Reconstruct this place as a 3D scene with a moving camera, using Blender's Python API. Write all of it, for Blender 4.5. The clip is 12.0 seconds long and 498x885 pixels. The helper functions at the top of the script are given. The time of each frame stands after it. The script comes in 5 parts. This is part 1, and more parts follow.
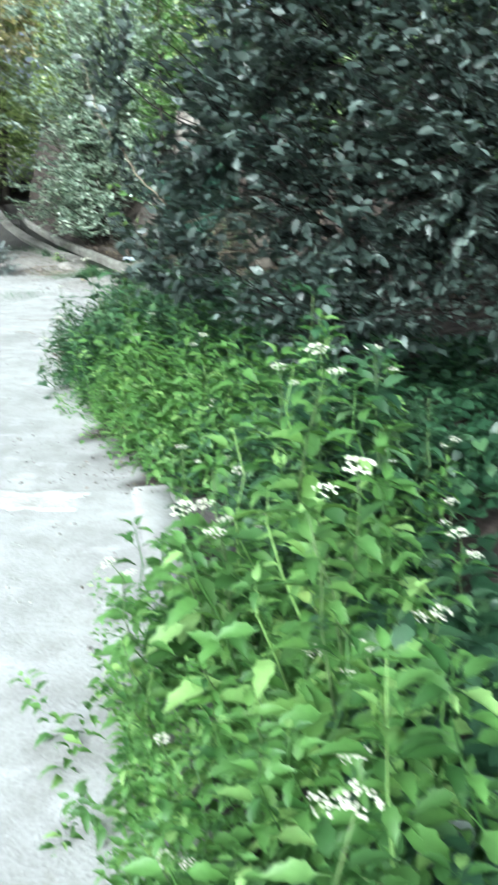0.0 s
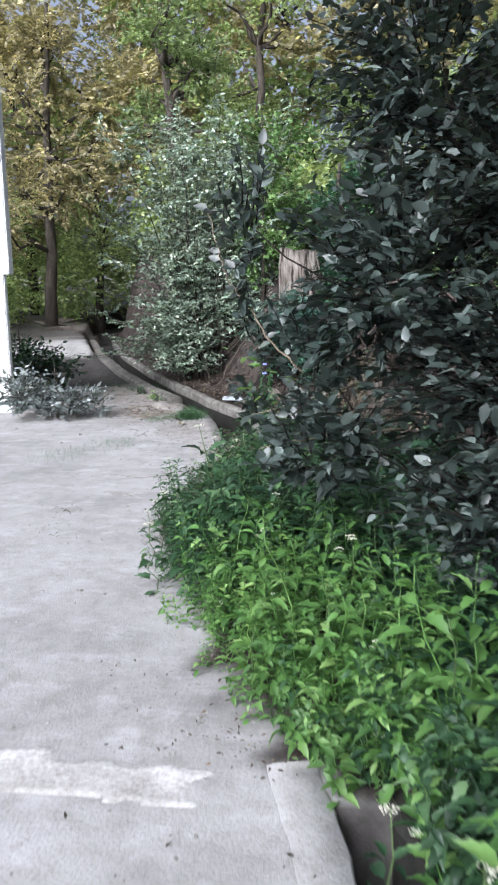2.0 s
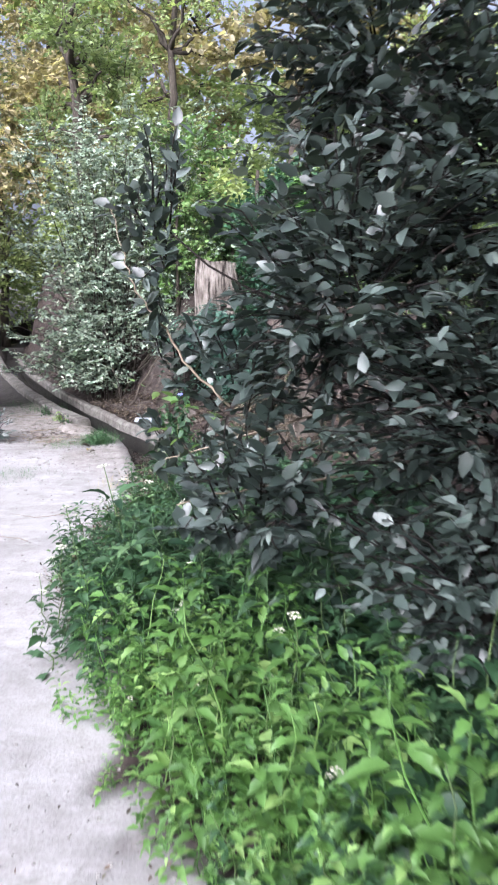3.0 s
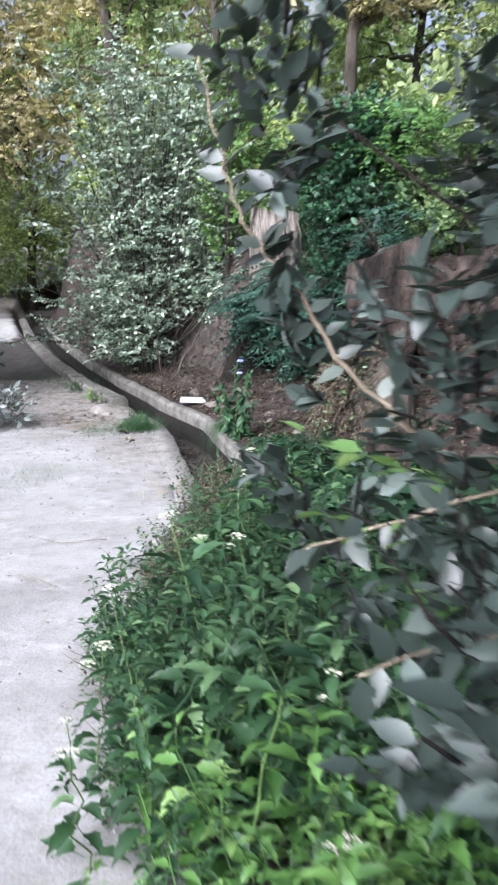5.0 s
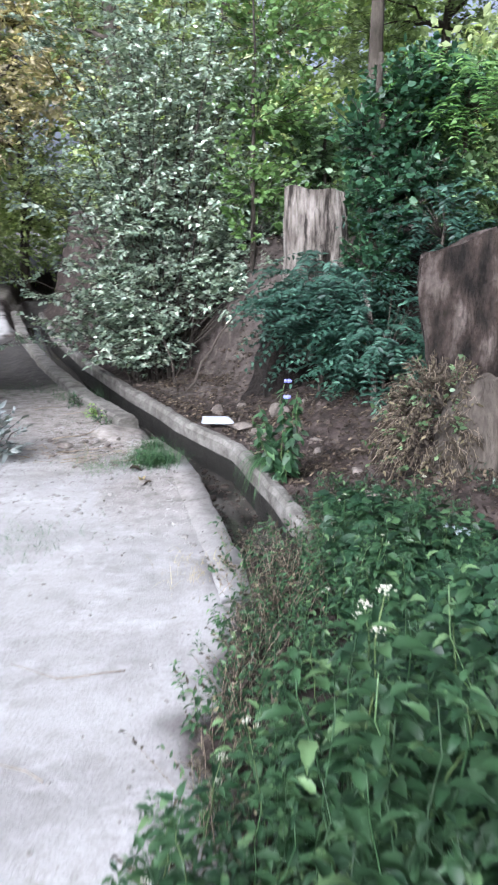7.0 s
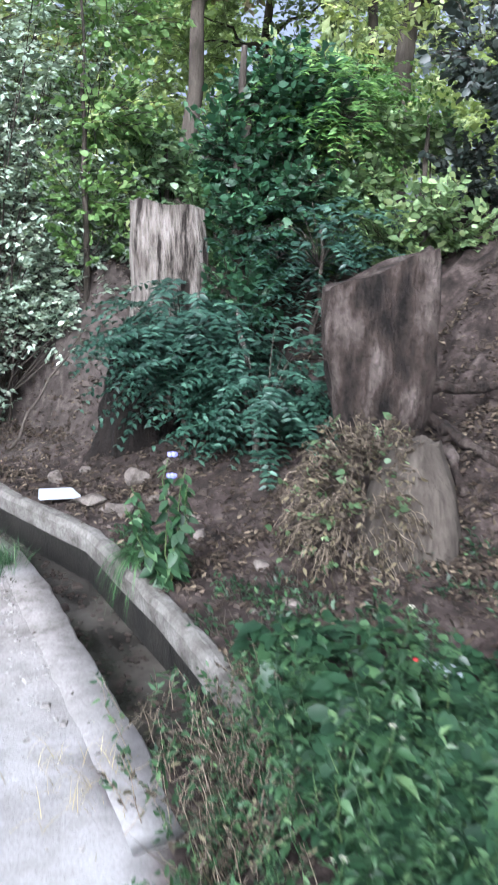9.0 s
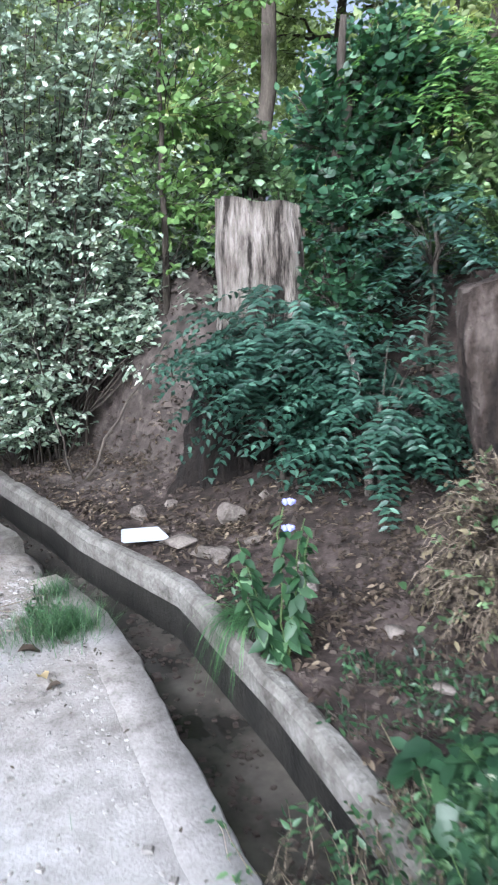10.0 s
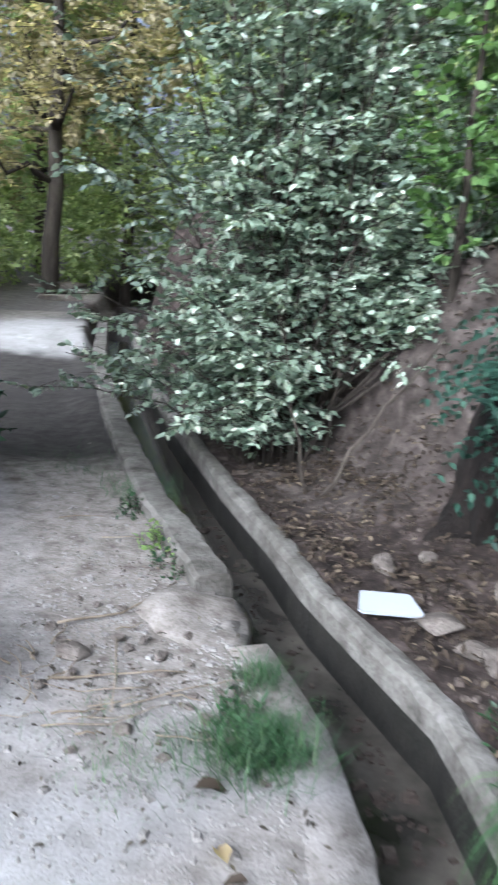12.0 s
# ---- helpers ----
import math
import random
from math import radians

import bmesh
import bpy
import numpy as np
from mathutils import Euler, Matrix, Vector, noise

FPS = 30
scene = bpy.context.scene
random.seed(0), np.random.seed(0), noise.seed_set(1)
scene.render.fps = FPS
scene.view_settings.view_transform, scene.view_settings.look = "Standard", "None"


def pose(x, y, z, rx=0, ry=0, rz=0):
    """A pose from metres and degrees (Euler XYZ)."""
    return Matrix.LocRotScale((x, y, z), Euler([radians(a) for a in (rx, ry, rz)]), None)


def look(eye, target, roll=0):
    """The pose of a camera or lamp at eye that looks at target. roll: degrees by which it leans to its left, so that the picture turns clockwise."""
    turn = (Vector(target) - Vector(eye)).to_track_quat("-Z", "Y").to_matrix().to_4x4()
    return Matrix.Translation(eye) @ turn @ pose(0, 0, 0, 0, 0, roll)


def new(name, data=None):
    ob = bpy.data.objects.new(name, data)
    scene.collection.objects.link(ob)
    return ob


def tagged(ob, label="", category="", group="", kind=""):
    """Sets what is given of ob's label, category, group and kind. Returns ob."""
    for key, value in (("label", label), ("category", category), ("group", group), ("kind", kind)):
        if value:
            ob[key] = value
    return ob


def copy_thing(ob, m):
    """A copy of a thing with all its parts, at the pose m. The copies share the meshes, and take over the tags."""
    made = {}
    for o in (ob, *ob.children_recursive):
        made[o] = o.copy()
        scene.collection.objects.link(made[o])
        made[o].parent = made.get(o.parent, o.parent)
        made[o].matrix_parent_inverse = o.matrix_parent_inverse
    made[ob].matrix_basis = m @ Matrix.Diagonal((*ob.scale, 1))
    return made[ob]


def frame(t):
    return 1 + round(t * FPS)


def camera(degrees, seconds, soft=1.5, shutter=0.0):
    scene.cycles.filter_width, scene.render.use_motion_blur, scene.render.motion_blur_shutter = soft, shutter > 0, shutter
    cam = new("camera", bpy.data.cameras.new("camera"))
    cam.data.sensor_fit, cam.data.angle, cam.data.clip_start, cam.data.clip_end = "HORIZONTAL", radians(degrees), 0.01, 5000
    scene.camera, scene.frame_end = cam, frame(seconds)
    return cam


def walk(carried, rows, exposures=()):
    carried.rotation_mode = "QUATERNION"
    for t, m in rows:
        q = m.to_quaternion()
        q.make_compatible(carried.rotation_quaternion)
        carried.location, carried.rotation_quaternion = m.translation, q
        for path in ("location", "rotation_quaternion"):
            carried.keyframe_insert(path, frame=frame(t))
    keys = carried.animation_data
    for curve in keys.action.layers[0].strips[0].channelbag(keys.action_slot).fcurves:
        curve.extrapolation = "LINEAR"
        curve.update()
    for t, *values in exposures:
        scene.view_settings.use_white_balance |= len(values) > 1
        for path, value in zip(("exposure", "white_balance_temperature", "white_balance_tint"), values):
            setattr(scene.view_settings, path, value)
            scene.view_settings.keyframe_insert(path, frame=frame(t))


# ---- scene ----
cam = camera(34.7, 12.0, soft=2.0, shutter=0.6)
METRES, EYE, TILT, LEAN, TURN = 8.0, 1.4, -20.0, 0.0, 0.0
ROWS = [
    (0.0, 0.0, 0.0, 0.0, -0.0, 0.0, 0.0),
    (0.5, -0.0106, 0.0109, 0.0094, 3.47, 2.85, -1.07),
    (1.0, -0.0154, 0.0402, 0.0258, 4.78, 5.16, -0.91),
    (1.5, -0.0251, 0.0672, 0.0393, 5.34, 7.03, -1.21),
    (2.0, -0.0418, 0.1014, 0.0581, 5.52, 8.19, -1.34),
    (2.5, -0.0446, 0.1379, 0.0701, 1.39, 8.33, -0.46),
    (3.0, -0.05, 0.1827, 0.0871, -0.39, 9.17, 0.18),
    (5.0, -0.0943, 0.3537, 0.141, 1.54, 6.53, -0.58),
    (5.5, -0.1136, 0.396, 0.1607, 2.09, 5.38, -1.06),
    (6.0, -0.1201, 0.4378, 0.1753, 2.53, 5.5, -1.05),
    (6.5, -0.1292, 0.4775, 0.1886, 2.73, 5.38, -0.8),
    (8.5, -0.1713, 0.6408, 0.2496, -10.02, 6.41, 2.07),
    (9.0, -0.1797, 0.6749, 0.2579, -12.27, 7.06, 3.14),
    (9.5, -0.1804, 0.7202, 0.2746, -8.56, 8.38, 3.88),
    (10.0, -0.1898, 0.7605, 0.2876, -7.32, 7.71, 3.61),
    (10.5, -0.1922, 0.7967, 0.3017, -6.61, 7.29, 3.3),
    (11.0, -0.1891, 0.8412, 0.3124, 0.18, 7.61, -1.28),
    (11.5, -0.1987, 0.8737, 0.3223, 3.36, 6.91, -4.83),
    (12.0, -0.2085, 0.9044, 0.3346, 7.91, 5.79, -6.57),
]
EXPOSURE = [(0.0, 1.55, 5450, -6), (0.6, 1.15, 5480, 1), (1.5, 0.95, 5630, 11), (2.5, 1.0, 5630, 12), (3.0, 1.48, 5700, 18), (5.0, 1.3, 5600, 13), (6.5, 1.25, 5550, 13), (9.0, 1.36, 5430, 12), (10.5, 1.36, 5400, 10), (12.0, 1.15, 5380, 9)]
walk(cam, [(t, pose(0, 0, EYE, TILT, LEAN, TURN) @ pose(METRES * x, METRES * y, METRES * z, 90 + pitch, roll, yaw)) for t, x, y, z, yaw, pitch, roll in ROWS], EXPOSURE)

# ---- sky and sun ----
SUN_AZ, SUN_EL = 208.0, 33.0          # degrees: direction towards the sun, clockwise from +y
world = bpy.data.worlds.new("sky")
scene.world = world
world.use_nodes = True
wn = world.node_tree
sky = wn.nodes.new("ShaderNodeTexSky")
sky.sky_type = "NISHITA"
sky.sun_disc = False
sky.sun_elevation = radians(SUN_EL)
sky.sun_rotation = radians(SUN_AZ)
sky.dust_density = 10.0
sky.air_density = 0.5
sky.ozone_density = 0.4
haze = wn.nodes.new("ShaderNodeHueSaturation")
haze.inputs["Saturation"].default_value = 0.45
haze.inputs["Value"].default_value = 1.1
wn.links.new(sky.outputs[0], haze.inputs["Color"])
wn.links.new(haze.outputs[0], wn.nodes["Background"].inputs[0])
wn.nodes["Background"].inputs[1].default_value = 0.15
sun_data = bpy.data.lights.new("sun", "SUN")
sun_data.energy, sun_data.angle, sun_data.color = 1.5, radians(40), (1.0, 0.95, 0.88)
sun = new("sun", sun_data)
sd = Vector((math.sin(radians(SUN_AZ)) * math.cos(radians(SUN_EL)), math.cos(radians(SUN_AZ)) * math.cos(radians(SUN_EL)), math.sin(radians(SUN_EL))))
sun.matrix_world = look(sd * 60 + Vector((-3, 10, 0)), Vector((-3, 10, 0)))

# ---- materials ----
def material(name):
    m = bpy.data.materials.new(name)
    m.use_nodes = True
    nt = m.node_tree
    return m, nt, nt.nodes["Principled BSDF"], nt.nodes["Material Output"]


def node(nt, kind, **inputs):
    n = nt.nodes.new(kind)
    for key, value in inputs.items():
        n.inputs[key.replace("_", " ")].default_value = value
    return n


def ramp(nt, fac, stops):
    r = nt.nodes.new("ShaderNodeValToRGB")
    while len(r.color_ramp.elements) < len(stops):
        r.color_ramp.elements.new(0.5)
    for e, (p, c) in zip(r.color_ramp.elements, stops):
        e.position, e.color = p, (*c, 1)
    nt.links.new(fac, r.inputs[0])
    return r.outputs[0]


def mixed(nt, fac, a, b, mode="MIX"):
    n = nt.nodes.new("ShaderNodeMix")
    n.data_type, n.blend_type = "RGBA", mode
    for slot, value in ((0, fac), (6, a), (7, b)):
        if isinstance(value, bpy.types.NodeSocket):
            nt.links.new(value, n.inputs[slot])
        elif slot == 0:
            n.inputs[0].default_value = value
        else:
            n.inputs[slot].default_value = (*value, 1)
    return n.outputs[2]


def noise_out(nt, scale, detail=6.0, rough=0.6, vec=None, stretch=None):
    n = node(nt, "ShaderNodeTexNoise", Scale=scale, Detail=detail, Roughness=rough)
    if vec is None:
        vec = nt.nodes.new("ShaderNodeNewGeometry").outputs["Position"]
    if stretch:
        mp = nt.nodes.new("ShaderNodeMapping")
        mp.inputs["Scale"].default_value = stretch
        nt.links.new(vec, mp.inputs[0])
        vec = mp.outputs[0]
    nt.links.new(vec, n.inputs["Vector"])
    return n.outputs[0]


def bumped(nt, bsdf, height, strength=0.5, distance=0.02):
    b = node(nt, "ShaderNodeBump", Strength=strength, Distance=distance)
    nt.links.new(height, b.inputs["Height"])
    nt.links.new(b.outputs[0], bsdf.inputs["Normal"])


def leaf_material(name, dark, mid, light, rough=0.45, through_light=0.3, spec=0.5):
    m, nt, bsdf, out = material(name)
    geo = nt.nodes.new("ShaderNodeNewGeometry")
    tint = ramp(nt, geo.outputs["Random Per Island"], [(0.0, dark), (0.4, tuple(0.75 * c for c in mid)), (0.8, mid), (1.0, light)])
    blot = noise_out(nt, 2.2, 3.0)
    col = mixed(nt, ramp(nt, blot, [(0.45, (0, 0, 0)), (0.7, (0.6, 0.6, 0.6))]), tint, tuple(0.5 * c for c in mid), "MIX")
    grain = noise_out(nt, 70.0, 2.0)
    col = mixed(nt, 0.25, col, ramp(nt, grain, [(0.3, (0.45, 0.45, 0.4)), (0.7, (1, 1, 1))]), "MULTIPLY")
    each = nt.nodes.new("ShaderNodeObjectInfo")
    col = mixed(nt, 1.0, col, ramp(nt, each.outputs["Random"], [(0.0, (0.68, 0.72, 0.7)), (0.5, (0.92, 0.95, 0.9)), (1.0, (1.15, 1.05, 0.95))]), "MULTIPLY")
    nt.links.new(col, bsdf.inputs["Base Color"])
    bsdf.inputs["Roughness"].default_value = rough
    bsdf.inputs["Specular IOR Level"].default_value = spec
    tr = nt.nodes.new("ShaderNodeBsdfTranslucent")
    bright = mixed(nt, 1.0, col, (1.35, 1.4, 0.75), "MULTIPLY")
    nt.links.new(bright, tr.inputs[0])
    mx = nt.nodes.new("ShaderNodeMixShader")
    mx.inputs[0].default_value = through_light
    nt.links.new(bsdf.outputs[0], mx.inputs[1])
    nt.links.new(tr.outputs[0], mx.inputs[2])
    nt.links.new(mx.outputs[0], out.inputs[0])
    bumped(nt, bsdf, grain, 0.15, 0.003)
    return m


def rough_material(name, stops, scale=6.0, fine=60.0, rough=0.9, bump=0.6, dist=0.02, stretch=None, local=False):
    m, nt, bsdf, out = material(name)
    vec = nt.nodes.new("ShaderNodeTexCoord").outputs["Object"] if local else None
    big = noise_out(nt, scale, 8.0, 0.62, vec, stretch)
    small = noise_out(nt, fine, 5.0, 0.6, vec, stretch)
    stain = noise_out(nt, scale * 0.22, 4.0, 0.6, vec)
    col = mixed(nt, 0.6, ramp(nt, big, stops), ramp(nt, stain, [(0.36, (0.45, 0.43, 0.40)), (0.6, (1, 1, 1))]), "MULTIPLY")
    col = mixed(nt, 0.7, col, ramp(nt, small, [(0.3, (0.5, 0.48, 0.45)), (0.62, (1, 1, 1))]), "MULTIPLY")
    nt.links.new(col, bsdf.inputs["Base Color"])
    bsdf.inputs["Roughness"].default_value = rough
    bsdf.inputs["Specular IOR Level"].default_value = 0.25
    add = nt.nodes.new("ShaderNodeMath")
    add.operation = "ADD"
    nt.links.new(big, add.inputs[0])
    nt.links.new(small, add.inputs[1])
    bumped(nt, bsdf, add.outputs[0], bump, dist)
    return m


HERB = leaf_material("herb_leaf", (0.008, 0.03, 0.014), (0.038, 0.096, 0.042), (0.135, 0.235, 0.115), 0.5, 0.3, 0.45)
FRESH = leaf_material("fresh_herb_leaf", (0.03, 0.085, 0.02), (0.115, 0.235, 0.06), (0.28, 0.42, 0.15), 0.5, 0.35, 0.45)
COVER = leaf_material("ground_cover_leaf", (0.010, 0.032, 0.016), (0.034, 0.086, 0.042), (0.11, 0.20, 0.09), 0.45, 0.25, 0.5)
DARK = leaf_material("dark_shrub_leaf", (0.012, 0.019, 0.016), (0.050, 0.068, 0.063), (0.17, 0.20, 0.195), 0.38, 0.14, 0.45)
# Lightest leaves stand for sky reflections; the leaf itself is mid green.
SKYLIT = leaf_material("pale_shrub_leaf", (0.05, 0.09, 0.065), (0.33, 0.44, 0.37), (0.74, 0.82, 0.77), 0.32, 0.2, 0.6)
# Fresh green brightened further: sun on the bank tree is in the colour.
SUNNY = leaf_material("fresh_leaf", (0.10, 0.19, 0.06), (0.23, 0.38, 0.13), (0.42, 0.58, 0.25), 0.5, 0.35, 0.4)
LOCUST = leaf_material("pinnate_leaf", (0.010, 0.03, 0.022), (0.036, 0.092, 0.066), (0.12, 0.225, 0.17), 0.45, 0.2, 0.5)
VINE = leaf_material("vine_leaf", (0.014, 0.04, 0.022), (0.042, 0.115, 0.062), (0.14, 0.28, 0.15), 0.45, 0.3, 0.5)
# Paled well past the near leaves, to stand for skylight in the canopy.
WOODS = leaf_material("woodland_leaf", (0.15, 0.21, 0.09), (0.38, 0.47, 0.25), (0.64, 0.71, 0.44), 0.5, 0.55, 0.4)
# Low sun on the far trees is put into this gold leaf colour.
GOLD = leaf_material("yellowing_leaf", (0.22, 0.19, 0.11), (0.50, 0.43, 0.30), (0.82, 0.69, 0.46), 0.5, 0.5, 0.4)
BANK = leaf_material("bank_leaf", (0.07, 0.13, 0.06), (0.20, 0.32, 0.16), (0.42, 0.54, 0.30), 0.45, 0.3, 0.5)
DRYLEAF = leaf_material("dead_leaf", (0.02, 0.015, 0.012), (0.075, 0.054, 0.041), (0.23, 0.18, 0.135), 0.8, 0.05, 0.2)
CREEPER = leaf_material("withered_leaf", (0.025, 0.02, 0.016), (0.075, 0.061, 0.047), (0.19, 0.17, 0.11), 0.8, 0.1, 0.2)
GRASS = leaf_material("grass_blade", (0.02, 0.055, 0.025), (0.06, 0.14, 0.055), (0.15, 0.23, 0.10), 0.5, 0.2, 0.3)
STRAW = leaf_material("dry_grass", (0.18, 0.15, 0.08), (0.32, 0.27, 0.15), (0.45, 0.4, 0.24), 0.8, 0.1, 0.2)
BLUEBUSH = leaf_material("grey_blue_leaf", (0.07, 0.10, 0.11), (0.16, 0.20, 0.22), (0.30, 0.36, 0.39), 0.5, 0.15, 0.5)
STEM = rough_material("green_stem", [(0.3, (0.05, 0.10, 0.03)), (0.7, (0.11, 0.16, 0.06))], 8, 60, 0.6, 0.2, 0.003)
BARK = rough_material("bark", [(0.3, (0.03, 0.025, 0.02)), (0.7, (0.105, 0.09, 0.076))], 5, 45, 0.95, 0.9, 0.02, (1, 1, 0.25))
PALEBARK = rough_material("pale_bark", [(0.40, (0.03, 0.024, 0.02)), (0.49, (0.20, 0.175, 0.155)), (0.68, (0.40, 0.365, 0.335))], 17, 60, 0.95, 1.0, 0.06, (1, 1, 0.16))
STUMPWOOD = rough_material("weathered_wood", [(0.34, (0.008, 0.006, 0.005)), (0.5, (0.05, 0.037, 0.031)), (0.70, (0.17, 0.143, 0.13))], 7, 30, 0.95, 1.0, 0.06, (1, 1, 0.45))
# Near-black: the stump's dark hollow is in the colour, not in its shape.
SHADEWOOD = rough_material("rotten_wood", [(0.35, (0.005, 0.004, 0.0035)), (0.75, (0.032, 0.024, 0.02))], 6, 40, 1.0, 1.0, 0.05, (1, 1, 0.3))
TWIG = rough_material("twig", [(0.3, (0.14, 0.11, 0.08)), (0.7, (0.32, 0.27, 0.21))], 12, 60, 0.9, 0.4, 0.004)
ROCK = rough_material("limestone", [(0.3, (0.10, 0.086, 0.076)), (0.7, (0.225, 0.198, 0.178))], 9, 70, 0.9, 0.7, 0.012, None, True)
KERBMAT = rough_material("old_concrete", [(0.28, (0.055, 0.05, 0.043)), (0.5, (0.155, 0.147, 0.134)), (0.75, (0.26, 0.25, 0.236))], 7, 60, 0.9, 0.8, 0.012)
LIPMAT = rough_material("pale_cement", [(0.25, (0.16, 0.15, 0.14)), (0.5, (0.25, 0.24, 0.23)), (0.75, (0.34, 0.33, 0.32))], 5, 70, 0.9, 0.7, 0.01)
PLASTER = rough_material("white_plaster", [(0.3, (0.72, 0.73, 0.76)), (0.7, (0.80, 0.80, 0.82))], 2.5, 40, 0.85, 0.2, 0.004)
# Near-black: shade inside the canal is in the colour, over damp algae.
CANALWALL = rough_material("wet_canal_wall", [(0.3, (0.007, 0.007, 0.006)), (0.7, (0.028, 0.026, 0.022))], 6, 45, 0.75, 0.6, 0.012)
TRAYMAT, _nt, _b, _o = material("white_enamel")
_b.inputs["Base Color"].default_value = (0.36, 0.385, 0.43, 1)
_b.inputs["Roughness"].default_value = 0.35
PETAL, _nt, _b, _o = material("white_petal")
_b.inputs["Base Color"].default_value = (0.40, 0.40, 0.32, 1)
_b.inputs["Roughness"].default_value = 0.8
BLUEPETAL, _nt, _b, _o = material("violet_petal")
_b.inputs["Base Color"].default_value = (0.24, 0.25, 0.66, 1)
_b.inputs["Roughness"].default_value = 0.7
WATER, _nt, _b, _o = material("still_water")
_b.inputs["Base Color"].default_value = (0.016, 0.0145, 0.012, 1)
_b.inputs["Roughness"].default_value = 0.09
_b.inputs["Specular IOR Level"].default_value = 0.35
bumped(_nt, _b, noise_out(_nt, 14.0, 3.0), 0.12, 0.01)
_nt.links.new(ramp(_nt, noise_out(_nt, 3.5, 6.0), [(0.35, (0.014, 0.013, 0.011)), (0.5, (0.045, 0.041, 0.035)), (0.7, (0.085, 0.077, 0.066))]), _b.inputs["Base Color"])


def ground_material():
    m, nt, bsdf, out = material("ground_surface")
    mask = nt.nodes.new("ShaderNodeAttribute")
    mask.attribute_name = "cover"
    sep = nt.nodes.new("ShaderNodeSeparateColor")
    nt.links.new(mask.outputs["Color"], sep.inputs[0])
    big = noise_out(nt, 1.3, 6.0, 0.6)
    med = noise_out(nt, 9.0, 7.0, 0.65)
    fine = noise_out(nt, 90.0, 5.0, 0.6)
    pale = ramp(nt, big, [(0.3, (0.21, 0.204, 0.20)), (0.55, (0.285, 0.279, 0.277)), (0.75, (0.34, 0.336, 0.338))])
    pale = mixed(nt, 0.45, pale, ramp(nt, med, [(0.3, (0.55, 0.52, 0.48)), (0.55, (1, 1, 1))]), "MULTIPLY")
    pale = mixed(nt, 0.5, pale, ramp(nt, fine, [(0.32, (0.6, 0.57, 0.54)), (0.55, (1, 1, 1))]), "MULTIPLY")
    chalk = ramp(nt, noise_out(nt, 3.6, 10.0, 0.72, None, (1.0, 1.6, 1.0)), [(0.53, (0, 0, 0)), (0.66, (0.4, 0.4, 0.4))])
    pale = mixed(nt, chalk, pale, (0.43, 0.425, 0.43))
    scuff = ramp(nt, noise_out(nt, 7.0, 9.0, 0.75, None, (1.5, 1.0, 1.0)), [(0.60, (0, 0, 0)), (0.68, (0.55, 0.55, 0.55))])
    pale = mixed(nt, scuff, pale, (0.17, 0.155, 0.14))
    soil = ramp(nt, med, [(0.3, (0.008, 0.006, 0.005)), (0.5, (0.032, 0.024, 0.021)), (0.72, (0.10, 0.08, 0.072))])
    soil = mixed(nt, 0.6, soil, ramp(nt, fine, [(0.3, (0.5, 0.46, 0.43)), (0.6, (1, 1, 1))]), "MULTIPLY")
    grit = ramp(nt, med, [(0.3, (0.085, 0.072, 0.06)), (0.5, (0.20, 0.182, 0.165)), (0.75, (0.32, 0.30, 0.28))])
    grit = mixed(nt, 0.6, grit, ramp(nt, fine, [(0.35, (0.45, 0.42, 0.38)), (0.55, (1, 1, 1))]), "MULTIPLY")
    wet_shade = ramp(nt, med, [(0.3, (0.02, 0.018, 0.017)), (0.7, (0.06, 0.055, 0.052))])
    col = mixed(nt, sep.outputs[0], soil, pale)
    col = mixed(nt, sep.outputs[1], col, grit)
    col = mixed(nt, sep.outputs[2], col, wet_shade)
    nt.links.new(col, bsdf.inputs["Base Color"])
    bsdf.inputs["Roughness"].default_value = 0.92
    bsdf.inputs["Specular IOR Level"].default_value = 0.2
    add = nt.nodes.new("ShaderNodeMath")
    add.operation = "ADD"
    nt.links.new(med, add.inputs[0])
    nt.links.new(fine, add.inputs[1])
    bumped(nt, bsdf, add.outputs[0], 0.35, 0.012)
    return m


GROUND = ground_material()

# ---- mesh helpers ----
rng = np.random.default_rng(7)


def mesh_of(name, verts, faces, mat=None, smooth=True):
    """A mesh from an (n, 3) array and a list of (m, k) index arrays."""
    me = bpy.data.meshes.new(name)
    verts = np.asarray(verts, dtype=np.float32)
    me.vertices.add(len(verts))
    me.vertices.foreach_set("co", verts.ravel())
    loops = np.concatenate([np.asarray(f, dtype=np.int32).ravel() for f in faces])
    sizes = np.concatenate([np.full(len(f), np.asarray(f).shape[1], dtype=np.int32) for f in faces])
    starts = np.concatenate([[0], np.cumsum(sizes)[:-1]]).astype(np.int32)
    me.loops.add(len(loops))
    me.loops.foreach_set("vertex_index", loops)
    me.polygons.add(len(sizes))
    me.polygons.foreach_set("loop_start", starts)
    me.polygons.foreach_set("use_smooth", np.full(len(sizes), smooth))
    me.update(calc_edges=True)
    if mat:
        me.materials.append(mat)
    return me


def part(name, bm, mat, parent=None, label="", smooth=False):
    """Links a bmesh or a mesh as one object under a thing."""
    if isinstance(bm, bmesh.types.BMesh):
        me = bpy.data.meshes.new(name)
        bm.to_mesh(me)
        bm.free()
        me.materials.append(mat)
        for p in me.polygons:
            p.use_smooth = smooth
    else:
        me = bm
    ob = new(name, me)
    if parent is not None:
        ob.parent = parent
    return tagged(ob, label)


